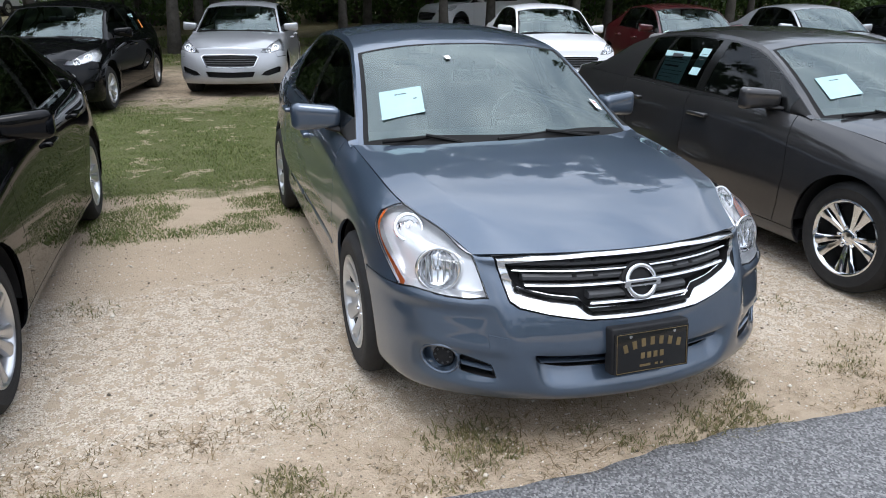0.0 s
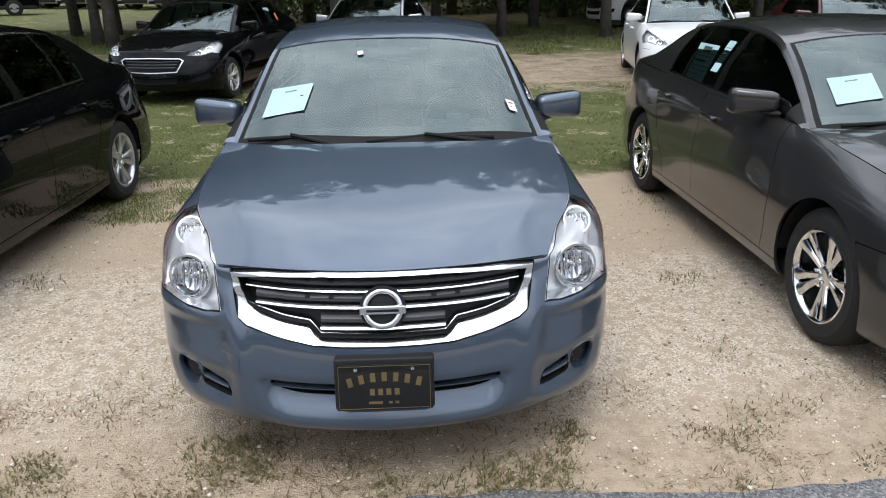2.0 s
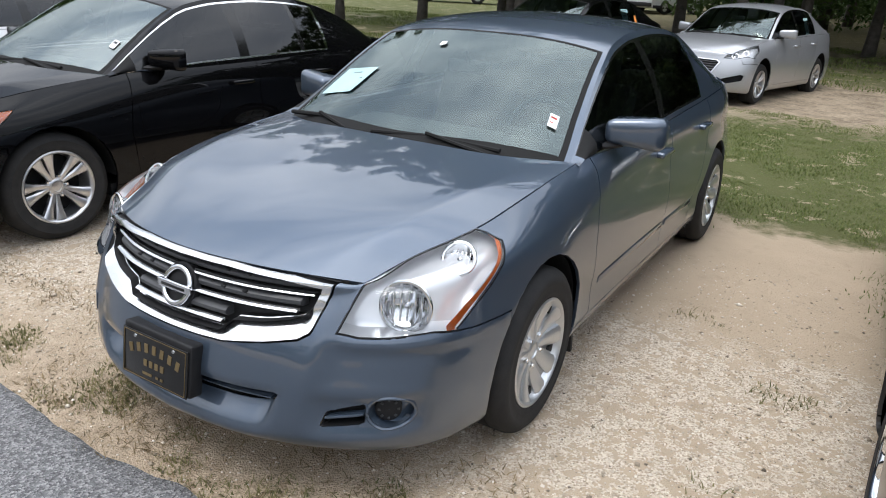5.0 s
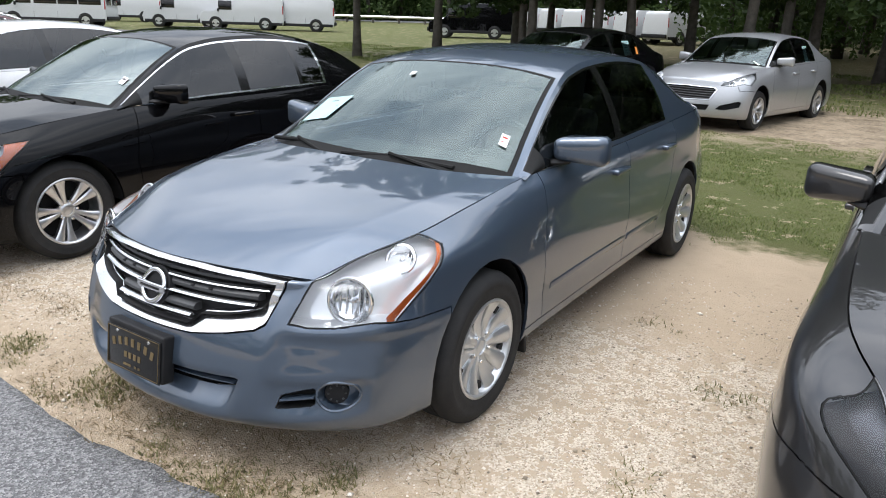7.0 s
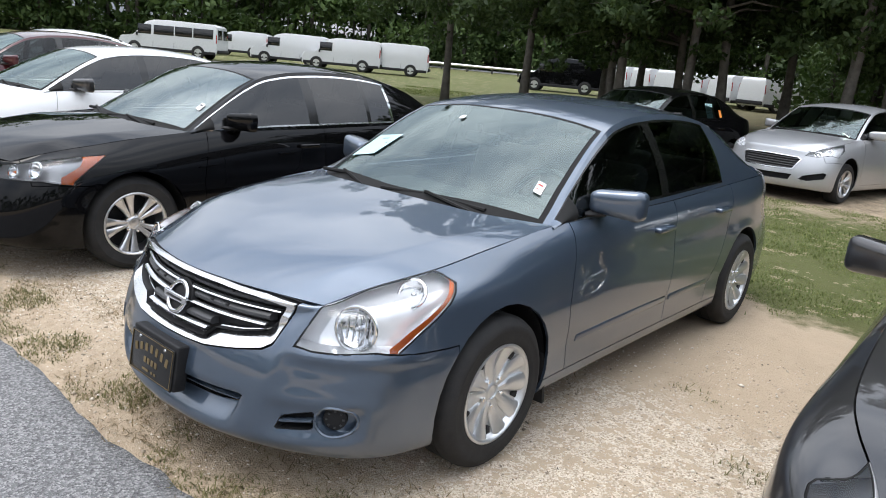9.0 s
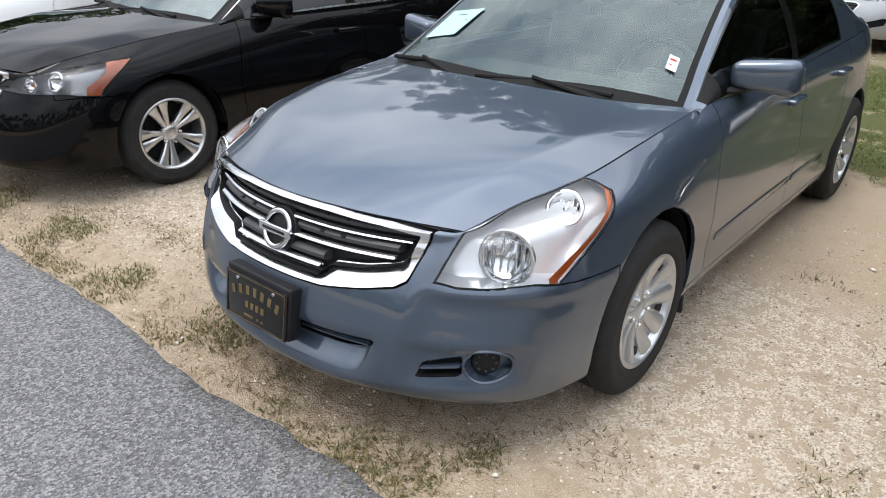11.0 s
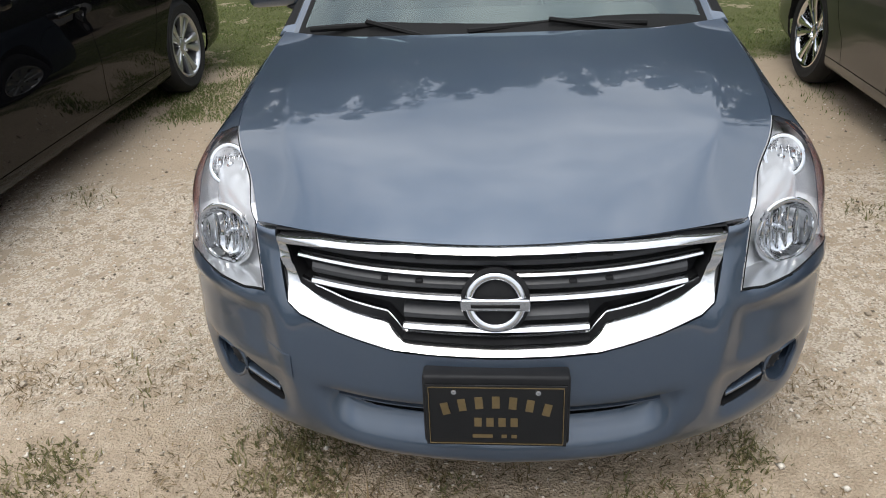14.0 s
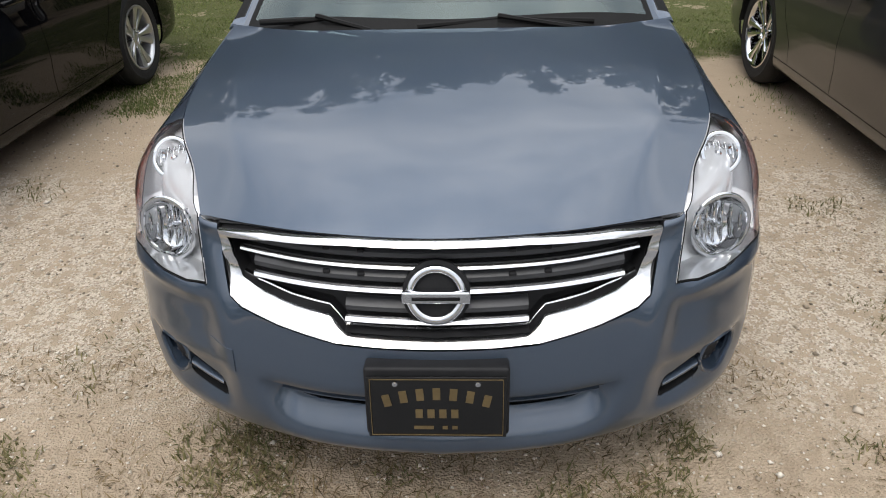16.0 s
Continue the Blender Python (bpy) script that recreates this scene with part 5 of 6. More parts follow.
KINDS = [tree_meshes(3, 14, 3.2, 4.2), tree_meshes(5, 15.5, 4.0, 3.6, .02), tree_meshes(8, 13, 2.8, 4.5, -.02), tree_meshes(13, 14.5, 4.5, 3.4, .06)]
TREES = [(-14.6, 17.4, 0), (-12.0, 18.5, 1), (-10.6, 21.5, 1), (-8.6, 18.2, 0), (-9.5, 22.0, 2), (-7.9, 17.4, 1), (-6.9, 19.4, 2), (-5.9, 17.6, 0), (-5.2, 18.6, 3),
         (-4.2, 21.0, 1), (-1.9, 17.6, 3), (-1.2, 18.9, 0), (-.7, 20.5, 1), (1.0, 21.5, 2), (2.9, 19.2, 0), (4.4, 22.5, 1), (5.9, 18.6, 2), (8.2, 20.5, 1), (10.5, 18.8, 0), (13.0, 21.0, 2), (15.5, 17.5, 1), (18.5, 20.0, 0)]
for k, (x, y, kind) in enumerate(TREES):
    tr = thing("tree", pose(x, y, rise(x, y) - .05, 0, 0, 67 * k), "tall tree with a bare dark trunk and leafy crown", "tree", "trees behind the cars")
    for nm, me in zip(("trunk", "crown"), KINDS[kind]):
        new(nm, me).parent = tr


def woods(name, spots, seed, label, size=.17, per=2600):
    """A far wood: stems and masses of leaves, as one stuff."""
    rng = np.random.default_rng(seed)
    co, fa = [], []
    bm = bmesh.new()
    for x, y, h in spots:
        z = rise(x, y)
        tube(bm, [(x, y, z - .1), (x + rng.normal() * .2, y, z + h * .5), (x + rng.normal() * .4, y, z + h * .9)], .22, 7, [1.2, .8, .3])
        for _ in range(7):
            q = rng.uniform(.18, 1)
            w = h * .24 * (1.15 - .6 * q)
            leaves(co, fa, rng, (x + rng.normal() * w * .5, y + rng.normal() * w * .5, z + h * q), (w, w, h * .12), per // 7, size)
        leaves(co, fa, rng, (x, y, z + 1.4), (2.6, 2.2, 1.6), per // 4, size * .8)
    ob = tagged(finish(name, bm, BARK), label, "woods", kind="stuff")
    me = leaf_mesh("foliage", co, FARLEAF)
    o = new("foliage", me)
    o.parent = ob
    o["kind"] = "stuff"
    return ob


rg = np.random.default_rng(4)
spots = [(rg.uniform(-13, 40), rg.uniform(24, 40), rg.uniform(11, 15)) for _ in range(70)]
spots += [(rg.uniform(-10, 60), rg.uniform(40, 62), rg.uniform(12, 17)) for _ in range(70)]
spots = [s for s in spots if not (-27 < s[0] < -6 and 27 < s[1] < 62)]
woods("woods", spots, 1, "dark dense woods of tall trees behind the lot")
far = []
for k in range(150):
    a = radians(-100 + 95 * k / 149)
    d = rg.uniform(82, 100)
    far.append((d * math.sin(a), d * math.cos(a), rg.uniform(12, 19)))
for k in range(90):
    a = radians(0 + 262 * k / 89)
    d = rg.uniform(75, 95)
    far.append((d * math.sin(a), d * math.cos(a), rg.uniform(12, 18)))
woods("tree_line", far, 2, "green line of trees beyond the road", .42, 1000)

# ---- vans and what stands beyond ----
def van_meshes(kind):
    """Parts of a van, nose to -y, origin on the ground under its middle."""
    long, wide, high = {"cargo": (5.1, 2.0, 1.98), "people": (5.9, 2.05, 2.05), "small": (4.7, 1.84, 1.86)}[kind]
    h = long / 2
    prof = [(-h, .27), (-h - .02, .70), (-h + .12, .98), (-h + .85, 1.12 * high / 2.15), (-h + 1.65, high * .93), (-h + 2.1, high * .985), (0, high), (h - .25, high * .985), (h - .04, high * .93), (h, 1.2), (h + .02, .55), (h - .05, .27)]
    prof = rounded(prof, .12, 3)
    bm = bmesh.new()
    rows = []
    for x in (-1, -.97, -.90, 0, .90, .97, 1):
        k = abs(x)
        row = []
        for y, z in prof:
            lean = 1 - .10 * max(0, z - 1.05) / (high - 1.05)
            pull = .05 if k == 1 else (.012 if k > .95 else 0)
            row.append(bm.verts.new((x * wide / 2 * lean, y * (1 - pull / h), z - (pull if z > high * .8 else 0))))
        rows.append(row)
    n = len(prof)
    for a, b in zip(rows, rows[1:]):
        for i in range(n):
            bm.faces.new((a[i], a[(i + 1) % n], b[(i + 1) % n], b[i]))
    bm.faces.new(rows[0][::-1])
    bm.faces.new(rows[-1])
    bmesh.ops.recalc_face_normals(bm, faces=bm.faces[:])
    made = [("body", bm, None)]

    def pane(y0, y1, z0, z1, s, name, material, off=.004):
        b = bmesh.new()
        f = lambda z: s * (wide / 2 * (1 - .10 * max(0, z - 1.05) / (high - 1.05)) + off)
        box(b, (f(z0) + f(z1)) / 2, (y0 + y1) / 2, (z0 + z1) / 2, .012, y1 - y0, (z1 - z0), .004, pose(0, 0, 0, 0, -s * 5, 0))
        made.append((name, b, material))
    zl, zh = high * .57, high * .84
    for s in (1, -1):
        pane(-h + 1.15, -h + 1.95, zl, zh, s, "side_window", DARKTINT)
        if kind == "people":
            pane(-h + 2.1, -h + 3.3, zl, zh, s, "side_window", DARKTINT)
            pane(-h + 3.36, -h + 4.4, zl, zh, s, "side_window", DARKTINT)
            pane(-h + 4.46, h - .25, zl, zh, s, "side_window", DARKTINT)
        pane(-h + 2.05, -h + 2.065, .45, high * .9, s, "door_seam", PLASTIC, .001)
        pane(-h + 3.3, -h + 3.315, .45, high * .9, s, "door_seam", PLASTIC, .001)
        pane(-h + .1, h - .1, .27, .44, s, "side_guard", PLASTIC, .006)
        pane(h - .09, h - .02, .95, 1.45, s, "tail_lamp", REDLENS, .004)
        b = bmesh.new()
        box(b, s * wide * .24, h + .004, (zl + zh) / 2, wide * .36, .02, zh - zl, .008)
        if kind != "small":
            made.append(("rear_window", b, DARKTINT))
        b = bmesh.new()
        box(b, s * (wide / 2 + .10), -h + 1.15, high * .56, .14, .09, .20, .03)
        made.append(("wing_mirror", b, PLASTIC))
    b = bmesh.new()
    rise_z = high * .93 - 1.12 * high / 2.15
    box(b, 0, -h + 1.26, 1.12 * high / 4.30 + high * .465 + .015, wide * .82, .02, math.hypot(.8, rise_z) * .92, .008, pose(0, 0, 0, -math.degrees(math.atan2(.8, rise_z)), 0, 0))
    made.append(("windscreen", b, DARKTINT))
    for y in (h + .03, -h - .03):
        b = bmesh.new()
        box(b, 0, y, .46, wide * .98, .12, .22, .04)
        made.append(("bumper", b, PLASTIC))
    for y in (-h + .95, h - 1.15):
        for s in (1, -1):
            b = bmesh.new()
            m = Matrix.Translation((s * (wide / 2 - .085), y, .34))
            # black disc on the uncut side, standing for shade inside the arch
            a = bmesh.new()
            lathe(a, [(.40, .085), (.39, .090), (.001, .090)], 28, m @ Matrix.Diagonal((s, 1, 1, 1)))
            bmesh.ops.recalc_face_normals(a, faces=a.faces[:])
            made.append(("arch_shade", a, PLASTIC))
            lathe(b, [(.20, -.1), (.33, -.1), (.345, -.05), (.345, .08), (.32, .102), (.22, .102)], 24, m @ Matrix.Diagonal((s, 1, 1, 1)))
            made.append(("tyre", b, TYRE))
            b = bmesh.new()
            lathe(b, [(.22, .100), (.12, .094), (.06, .104), (.001, .104)], 20, m @ Matrix.Diagonal((s, 1, 1, 1)))
            bmesh.ops.recalc_face_normals(b, faces=b.faces[:])
            made.append(("hub", b, CAPMAT))
    return made


def van(kind, material, at, label, group=""):
    v = thing("van", at, label, "van", group)
    for name, bm, m in van_meshes(kind):
        part(name, bm, m or material, v, sharp=35)
    return v


def on_ground(x, y, turn):
    return pose(x, y, rise(x, y) + (.02 if y > 12 else 0), 0, 0, turn)


people_van = van("people", VANWHITE, on_ground(-39.7, 20.9, -50), "white passenger van with a band of dark windows")
cargo = van("cargo", VANWHITE, on_ground(-38.0, 28.4, -50), "white windowless cargo van parked on the grass", "white vans in rows")
for x, y in ((-34.6, 30.0), (-32.4, 32.2)):
    copy_thing(cargo, on_ground(x, y, -50))
van("cargo", BLACK, on_ground(-21.5, 36.2, -62), "black van standing among the trees")
small = van("small", VANWHITE, on_ground(-23.4, 47.4, 157), "small white van behind the tree trunks", "white vans in rows")
copy_thing(small, on_ground(-47.4, 30.6, -50))
for k in range(1, 7):
    copy_thing(small, on_ground(-23.4 + 2.15 * k, 47.4 - .93 * k, 157))


def guard_rail():
    ob = thing("guard_rail", pose(0, 0, 0), "grey steel guard rail along the far road", "guard rail")
    a, b = Vector((-75, 38, 0)), Vector((-28, 68, 0))
    n = 22
    rb = bmesh.new()
    pts = [a.lerp(b, k / 60) for k in range(61)]
    tube(rb, [p + Vector((0, 0, rise(p.x, p.y) + .62)) for p in pts], .14, 6, flat=1.0)
    part("rail", rb, ALLOY, ob)
    for k in range(n):
        p = a.lerp(b, k / (n - 1))
        pb = bmesh.new()
        box(pb, p.x, p.y + .1, rise(p.x, p.y) + .35, .14, .14, .75, .01)
        part("post", pb, BARK, ob)


guard_rail()


def far_road():
    bm = bmesh.new()
    a, b, w = Vector((-110, 22, 0)), Vector((-20, 79, 0)), Vector((-4.5, 7.0, 0))
    rows = []
    for k in range(31):
        p = a.lerp(b, k / 30)
        q = p + w
        rows.append([bm.verts.new((v.x, v.y, rise(v.x, v.y) + .06)) for v in (p, q)])
    for r, s in zip(rows, rows[1:]):
        bm.faces.new((r[0], s[0], s[1], r[1]))
    tagged(finish("far_road", bm, surface("pale asphalt", (.17, .17, .17), (.24, .24, .235), .85, 0, .5, 30)), "pale asphalt road beyond the grass", "road", kind="structure")


far_road()

# ---- papers, plate and small things on the cars ----
def pane_tree(made, marks):
    """Only the panes with those marks, to lay papers on."""
    car, bm, ids, go = made
    b = take(bm, ids, marks, gap=0, lip=0)
    t = BVHTree.FromBMesh(b)
    b.free()
    return t


def sheet_at(ps, world, material, name, label, category, lines, ink, out_way):
    """A flat sheet through four corners, upper left first and clockwise; lines are (u0, u1, v0, v1)."""
    def at(u, v, up=0.0):
        q = (ps[0].lerp(ps[1], u)).lerp(ps[3].lerp(ps[2], u), v)
        return q + out_way * up
    bm = bmesh.new()
    front = [bm.verts.new(at(u, v)) for u, v in ((0, 0), (1, 0), (1, 1), (0, 1))]
    back = [bm.verts.new(at(u, v, -.001)) for u, v in ((0, 0), (1, 0), (1, 1), (0, 1))]
    bm.faces.new(front)
    bm.faces.new(back[::-1])
    for k in range(4):
        bm.faces.new((front[k], back[k], back[(k + 1) % 4], front[(k + 1) % 4]))
    bmesh.ops.recalc_face_normals(bm, faces=bm.faces[:])
    ob = finish(name, bm, material, None, "", False)
    ob.matrix_basis = world
    tagged(ob, label, category)
    for u0, u1, v0, v1 in lines:
        lb = bmesh.new()
        lb.faces.new([lb.verts.new(at(u, v, .0012)) for u, v in ((u0, v0), (u1, v0), (u1, v1), (u0, v1))])
        part("printed_line", lb, ink, ob, "", False)
    return ob


def lay(tree, world, corners, material, name, label, category, lines=(), ink=INK, off=.009):
    """A sheet behind a sloping pane: corners (x, y) in the car's own measures, clockwise from the upper left, dropped on the pane from above."""
    ps, way = [], Vector((0, 0, 0))
    for x, y in corners:
        hit = tree.ray_cast(Vector((x, y, 3)), Vector((0, 0, -1)))
        if not hit[0]:
            return
        nn = hit[1] if hit[1].z > 0 else -hit[1]
        ps.append(hit[0] + nn * off)
        way += nn
    return sheet_at(ps, world, material, name, label, category, lines, ink, way.normalized())


def mount(made, y0, y1, z0, z1, name, label, lines, material=PAPER, ink=INK, side=1, category="price sheet"):
    """A sheet taped to a side window, from y0 to y1 and z0 to z1 in the car's own measures."""
    car = made[0]
    t = pane_tree(made, (11, 12, 13))
    ps, way = [], Vector((0, 0, 0))
    left, right = (y0, y1) if side > 0 else (y1, y0)
    for y, z in ((left, z1), (right, z1), (right, z0), (left, z0)):
        hit = t.ray_cast(Vector((side * 3, y, z)), Vector((-side, 0, 0)))
        if not hit[0] or hit[0].x * side < 0:
            hit = t.find_nearest(Vector((side * .72, y, z)))
        nn = hit[1] if hit[1].x * side > 0 else -hit[1]
        ps.append(Vector((hit[0].x + side * .006, y, z)))
        way += nn
    return sheet_at(ps, car.matrix_basis, material, name, label, category, lines, ink, way.normalized())


bars = [(.12, .40, .08, .11), (.55, .85, .08, .11), (.10, .90, .22, .235), (.10, .90, .30, .315), (.15, .70, .40, .45), (.10, .90, .55, .565), (.10, .90, .65, .665), (.10, .60, .75, .765)]
accord, fusion, focus, fiesta, hatch = cars[1:6]
wt = pane_tree(hero, (16,))
lay(wt, hero[0].matrix_basis, [(-.585, .70), (-.372, .66), (-.405, .475), (-.615, .515)], PAPER, "price_sheet", "pale blue price sheet on the sedan's windscreen", "price sheet", [(.36, .42, .18, .22), (.44, .50, .18, .22), (.52, .64, .18, .22), (.78, .86, .42, .46)])
lay(wt, hero[0].matrix_basis, [(.585, .595), (.625, .60), (.640, .535), (.600, .53)], WHITEPAPER, "inspection_sticker", "small white sticker with red print on the windscreen", "sticker", [(.15, .8, .22, .36), (.15, .5, .62, .70)], REDINK)
lay(wt, hero[0].matrix_basis, [(-.165, .905), (-.135, .91), (-.13, .875), (-.158, .868)], WHITEPAPER, "torn_sticker", "torn scrap of white tape on the windscreen", "sticker")
ft = pane_tree(fusion, (16,))
lay(ft, fusion[0].matrix_basis, [(-.585, .70), (-.372, .66), (-.405, .475), (-.615, .515)], PAPER, "price_sheet", "pale blue price sheet on the grey sedan's windscreen", "price sheet", [(.36, .42, .18, .22), (.44, .50, .18, .22), (.52, .64, .18, .22)])
at_ = pane_tree(accord, (16,))
lay(at_, accord[0].matrix_basis, [(.60, .66), (.64, .665), (.655, .60), (.615, .595)], WHITEPAPER, "inspection_sticker", "small white sticker on the black sedan's windscreen", "sticker", [(.15, .8, .2, .45)])
mount(fusion, 1.78, 2.11, .99, 1.25, "price_sheet", "pale blue sheet hung in the grey sedan's rear window", [(.3, .7, .06, .20), *bars[2:]], side=-1)
mount(fusion, 1.60, 1.70, 1.10, 1.29, "price_sheet", "narrow grey-blue sheet hung in the grey sedan's rear window", bars[2:5], side=-1)
mount(focus, 1.82, 2.04, 1.02, 1.27, "price_sheet", "white price sheet in the black car's window", bars)
mount(focus, 2.20, 2.27, 1.05, 1.17, "orange_card", "small orange card in the black car's window", [], ORANGE, category="card")
mount(fiesta, 1.72, 1.92, 1.02, 1.27, "price_sheet", "white price sheet in the silver car's window", bars)


def plate():
    """The black dealer's plate on its bracket, lettering as bars."""
    car = hero[0]
    tilt = pose(0, -.998, .434, -8, 0, 0)
    bb = bmesh.new()
    box(bb, 0, .028, .008, .325, .052, .176, .008, seg=3)
    bmesh.ops.transform(bb, matrix=tilt, verts=bb.verts[:])
    br = part("plate_bracket", bb, PLASTIC, car, "black plastic plate bracket")
    pb = bmesh.new()
    box(pb, 0, -.003, 0, .312, .006, .158, .002)
    bmesh.ops.transform(pb, matrix=tilt, verts=pb.verts[:])
    pl = part("plate", pb, GLOSSBLACK, car, "black plate with gold border and lettering")

    def mark(x, z, w, h, turn=0, material=GOLD, depth=.002):
        b = bmesh.new()
        box(b, 0, 0, 0, w, depth, h)
        bmesh.ops.transform(b, matrix=tilt @ pose(x, -.0068, z, 0, turn, 0), verts=b.verts[:])
        part("plate_mark", b, material, pl, "", False)
    for z in (-.073, .073):
        mark(0, z, .296, .0016)
    for x in (-.148, .148):
        mark(x, 0, .0016, .146)
    # upper line, arched: seven bars in the place of letters
    for k in range(7):
        q = (k - 3) / 3
        mark(.112 * q, .036 - .018 * q * q, .017, .030, 13 * q)
    for k in range(4):
        mark(-.040 + .0267 * k, -.016, .016, .022)
    for k, w in enumerate((.045, .012, .012)):
        mark((-.03, .018, .04)[k], -.053, w, .008)
    for x in (-.092, .092):
        b = bmesh.new()
        lathe(b, [(.007, 0), (.006, -.003), (.001, -.004)], 10, tilt @ Matrix.Translation((x, -.006, .062)) @ pose(0, 0, 0, 0, 0, 90))
        bmesh.ops.recalc_face_normals(b, faces=b.faces[:])
        part("screw", b, CHROME, pl)


plate()


# ---- stones, weeds, grass and litter on the ground ----
def stones():
    rng = np.random.default_rng(11)
    n = 50000
    x = rng.uniform(-4.2, 4.2, n)
    y = rng.uniform(-1.1, 2.4, n)
    keep = rng.uniform(0, 1, n) < np.clip(1.15 - np.abs(y - .2) * .42, .12, 1)
    x, y = x[keep], y[keep]
    n = len(x)
    s = rng.gamma(1.6, .0015, n) + .0017
    oc = np.array([(1, 0, 0), (-1, 0, 0), (0, 1, 0), (0, -1, 0), (0, 0, 1), (0, 0, -1)], float)
    jit = rng.uniform(.6, 1.3, (n, 6, 1))
    a = rng.uniform(0, 6.28, n)
    p = oc[None] * jit * s[:, None, None]
    p[..., 2] *= .7
    c, d = np.cos(a)[:, None], np.sin(a)[:, None]
    px, py = p[..., 0] * c - p[..., 1] * d, p[..., 0] * d + p[..., 1] * c
    z = np.array([lift(u, v) for u, v in zip(x, y)])
    pts = np.stack([px + x[:, None], py + y[:, None], p[..., 2] + z[:, None] + s[:, None] * .3], -1).reshape(-1, 3)
    tri = np.array([(0, 2, 4), (2, 1, 4), (1, 3, 4), (3, 0, 4), (2, 0, 5), (1, 2, 5), (3, 1, 5), (0, 3, 5)])
    f = (np.arange(n)[:, None, None] * 6 + tri[None]).reshape(-1, 3)
    tagged(poly_mesh("gravel", pts, f, STONE), "loose pale gravel and small stones", "gravel", kind="stuff")


def poly_mesh(name, pts, faces, material):
    me = bpy.data.meshes.new(name)
    k = faces.shape[1]
    me.vertices.add(len(pts))
    me.vertices.foreach_set("co", np.asarray(pts, np.float32).ravel())
    me.loops.add(faces.size)
    me.loops.foreach_set("vertex_index", faces.astype(np.int32).ravel())
    me.polygons.add(len(faces))
    me.polygons.foreach_set("loop_start", np.arange(0, faces.size, k, dtype=np.int32))
    me.update(calc_edges=True)
    me.materials.append(material)
    return new(name, me)


def stone_material():
    m, nt = mat("stones")
    p = nt.nodes.new("ShaderNodeBsdfPrincipled")
    g = nt.nodes.new("ShaderNodeNewGeometry")
    nt.links.new(ramp(nt, g.outputs["Random Per Island"], [(0, (.10, .08, .06)), (.12, (.32, .26, .19)), (.55, (.55, .475, .38)), (1, (.80, .74, .65))]), p.inputs["Base Color"])
    p.inputs["Roughness"].default_value = .85
    out(nt, p.outputs[0])
    return m


STONE = stone_material()
BLADE = leaf_material("grass blades", (.060, .090, .022), (.195, .210, .074))
WEED = leaf_material("weeds", (.06, .065, .024), (.24, .20, .095))
DRY = leaf_material("dry stems", (.06, .04, .022), (.28, .20, .11))
stones()


def blades(name, spots, label, material, height=.05, width=.0035, spread=.05, per=14, seed=5, lean=.6):
    """Tufts of blades: thin bent strips, as one stuff."""
    rng = np.random.default_rng(seed)
    xy = np.repeat(np.asarray(spots, float)[:, :2], per, axis=0)
    size = np.repeat(np.asarray(spots, float)[:, 2], per)
    n = len(xy)
    xy = xy + rng.normal(size=(n, 2)) * spread * size[:, None]
    z = np.array([lift(a, b) for a, b in xy]) - .003
    h = height * size * rng.uniform(.4, 1.25, n)
    a = rng.uniform(0, 2 * math.pi, n)
    dx, dy = np.cos(a), np.sin(a)
    le = lean * rng.uniform(.2, 1.3, n) * h
    w = width * rng.uniform(.6, 1.4, n)
    o = np.stack([-dy * w, dx * w], 1)
    b0 = np.column_stack([xy - o, z])
    b1 = np.column_stack([xy + o, z])
    mid = np.column_stack([xy + np.stack([dx, dy], 1) * (le * .35)[:, None], z + h * .65])
    tip = np.column_stack([xy + np.stack([dx, dy], 1) * le[:, None], z + h])
    m0, m1 = mid.copy(), mid.copy()
    m0[:, :2] -= o * .7
    m1[:, :2] += o * .7
    pts = np.stack([b0, b1, m1, tip, m0], 1).reshape(-1, 3)
    k = np.arange(n)[:, None] * 5
    tri = np.concatenate([k + np.array([[0, 1, 2]]), k + np.array([[0, 2, 4]]), k + np.array([[4, 2, 3]])])
    return tagged(poly_mesh(name, pts, tri, material), label, "grass", kind="stuff")


rg = np.random.default_rng(21)


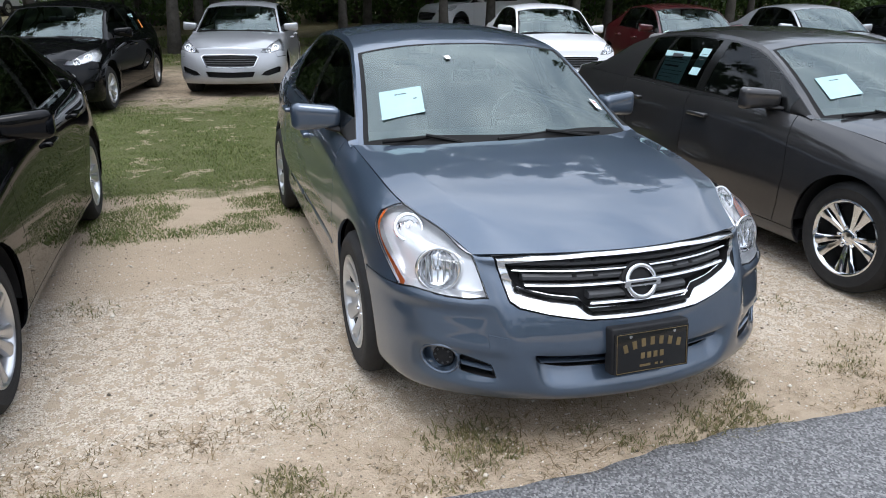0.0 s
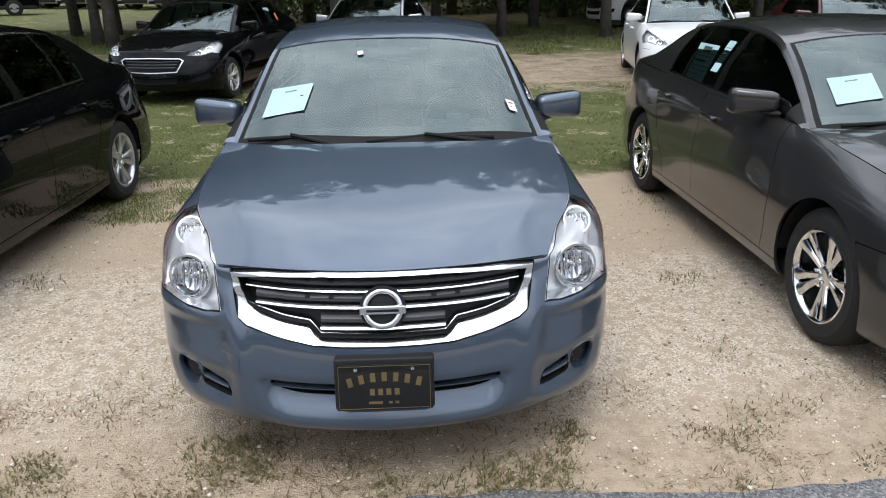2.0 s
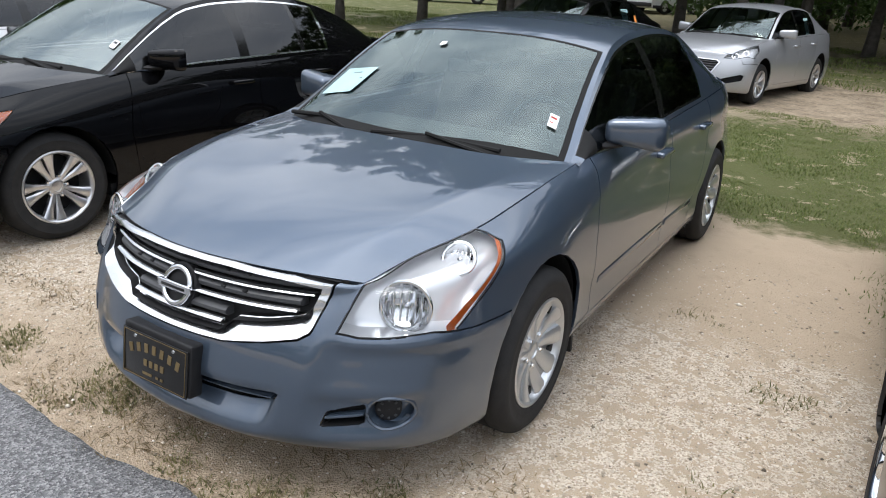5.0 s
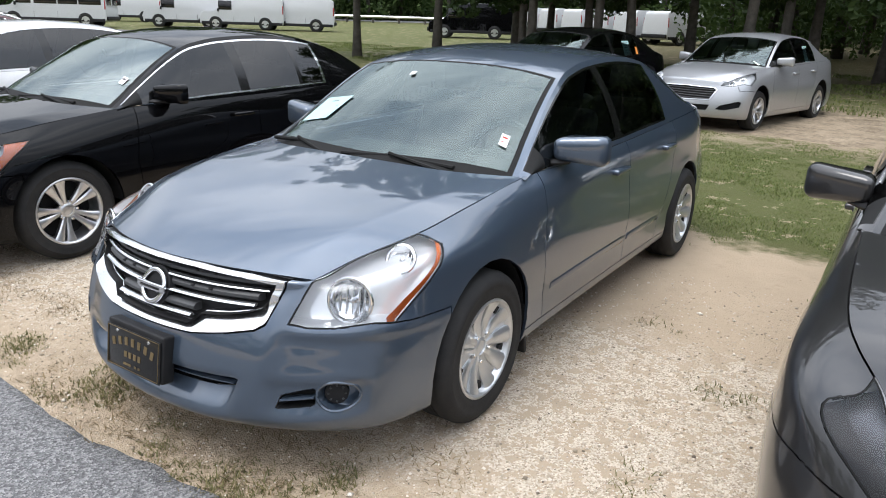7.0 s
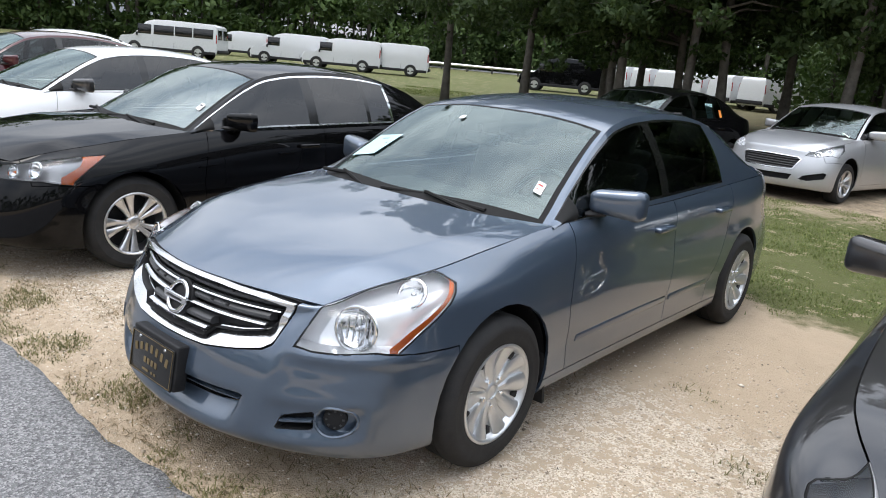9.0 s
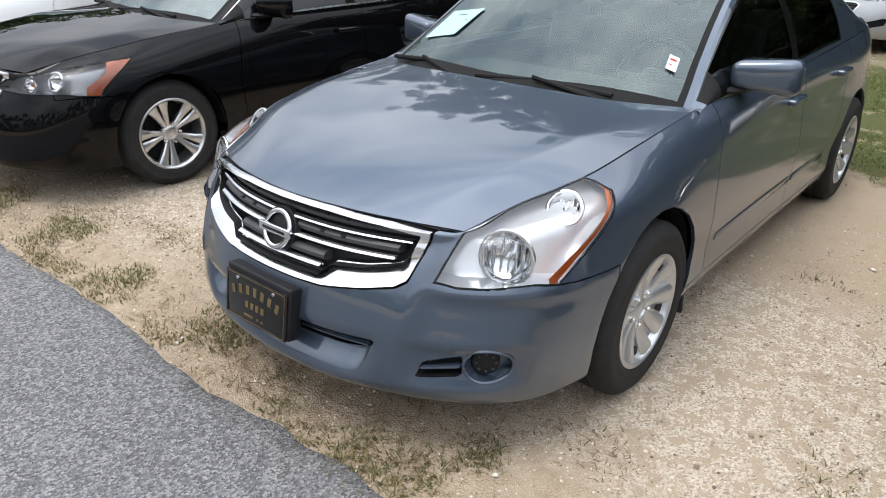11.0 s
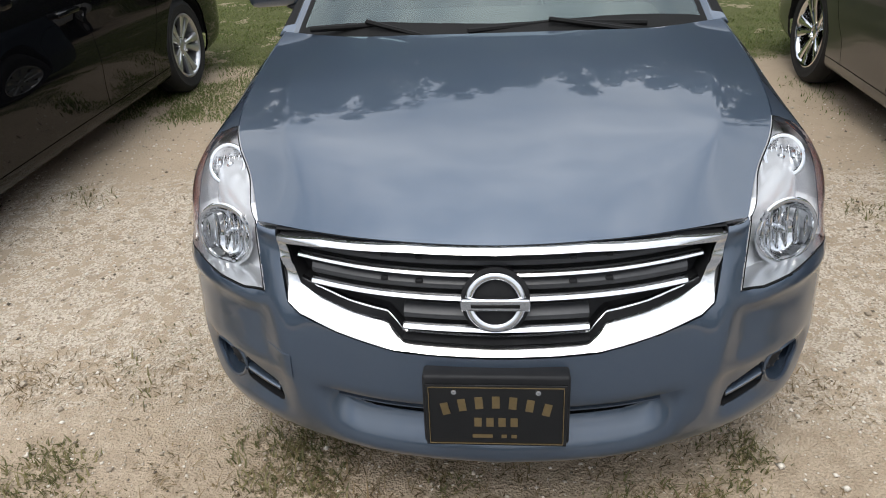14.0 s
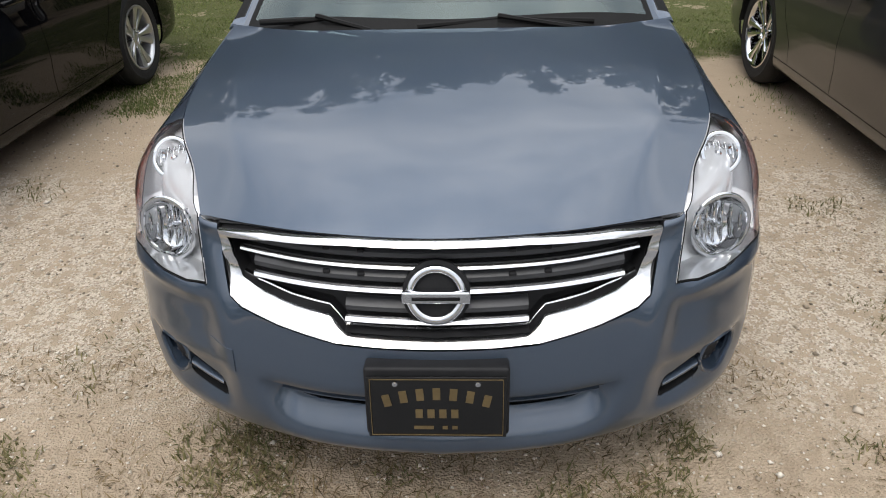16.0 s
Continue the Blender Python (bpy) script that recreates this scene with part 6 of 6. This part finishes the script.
def scatter(n, x0, x1, y0, y1, thick, seed, scale=1.2, soft=0.0):
    """Spots where a patchy noise is thick enough."""
    rng = np.random.default_rng(seed)
    found = []
    for x, y in zip(rng.uniform(x0, x1, n), rng.uniform(y0, y1, n)):
        v = noise.noise((x * scale, y * scale, seed)) + .5 * noise.noise((x * scale * 3, y * scale * 3, seed + 1))
        if v > thick + (max(0, y0 + soft - y) / soft * .9 if soft else 0):
            found.append((x, y, .55 + min(1, v) * .9))
    return found


lawn = scatter(21000, -7, 7, 3.25, 9.2, -.70, 3, 1.1, .5)
blades("grass", lawn, "short patchy mown grass between the rows of cars", BLADE, .032, .0032, .075, 13, 6, 1.2)
verge = scatter(4200, -5, 5, -1.04, -.62, .13, 9, 2.6) + scatter(1500, -5, 5, -.65, .1, .40, 15, 2.2) + scatter(1900, -5, 5, .75, 1.5, .44, 17, 2.1)
verge = [s for s in verge if abs(s[0]) < 5]
blades("weeds", verge, "low green and brown weeds along the asphalt edge", WEED, .024, .0028, .035, 8, 7, 1.6)
patches = scatter(2600, -3.0, -.7, 2.2, 3.2, -.05, 12, 1.6) + scatter(1600, -6, 6, 2.0, 3.4, .48, 14, 2.2)
blades("thin_grass", patches, "thin patches of grass on bare sand", BLADE, .028, .003, .06, 10, 8, 1.3)
dry = scatter(2600, -5, 5, -1.05, -.3, .0, 27, 2.0) + scatter(700, -5, 5, -.3, 2.5, .42, 29, 1.5)
blades("dry_weeds", dry, "dry brown runners and stems on the sand", DRY, .02, .0022, .06, 7, 9, 3.0)
far_lawn = scatter(9000, -22, 14, 12.5, 24, -.1, 33, .35)
blades("far_grass", far_lawn, "grass and leaf litter before the trees", BLADE, .10, .010, .16, 10, 10)
litter_spots = scatter(900, -5, 5, -1.0, 3.0, .05, 41, 1.0)


def litter():
    """Fallen leaves and bits of bark, flat on the ground."""
    rng = np.random.default_rng(31)
    co = []
    for x, y, s in litter_spots:
        leaves(co, None, rng, (x, y, lift(x, y) + .006), (.05, .05, .003), 1, .012 * s)
    pts = np.concatenate(co)
    n = len(pts) // 4
    # lay each leaf nearly flat
    mid = pts.reshape(n, 4, 3).mean(1)
    q = pts.reshape(n, 4, 3)
    q[..., 2] = mid[:, None, 2] + (q[..., 2] - mid[:, None, 2]) * .25
    me = leaf_mesh("leaf_litter", [q.reshape(-1, 3)], DRY)
    tagged(new("leaf_litter", me), "fallen brown leaves and bits on the sand", "leaves", kind="stuff")


litter()
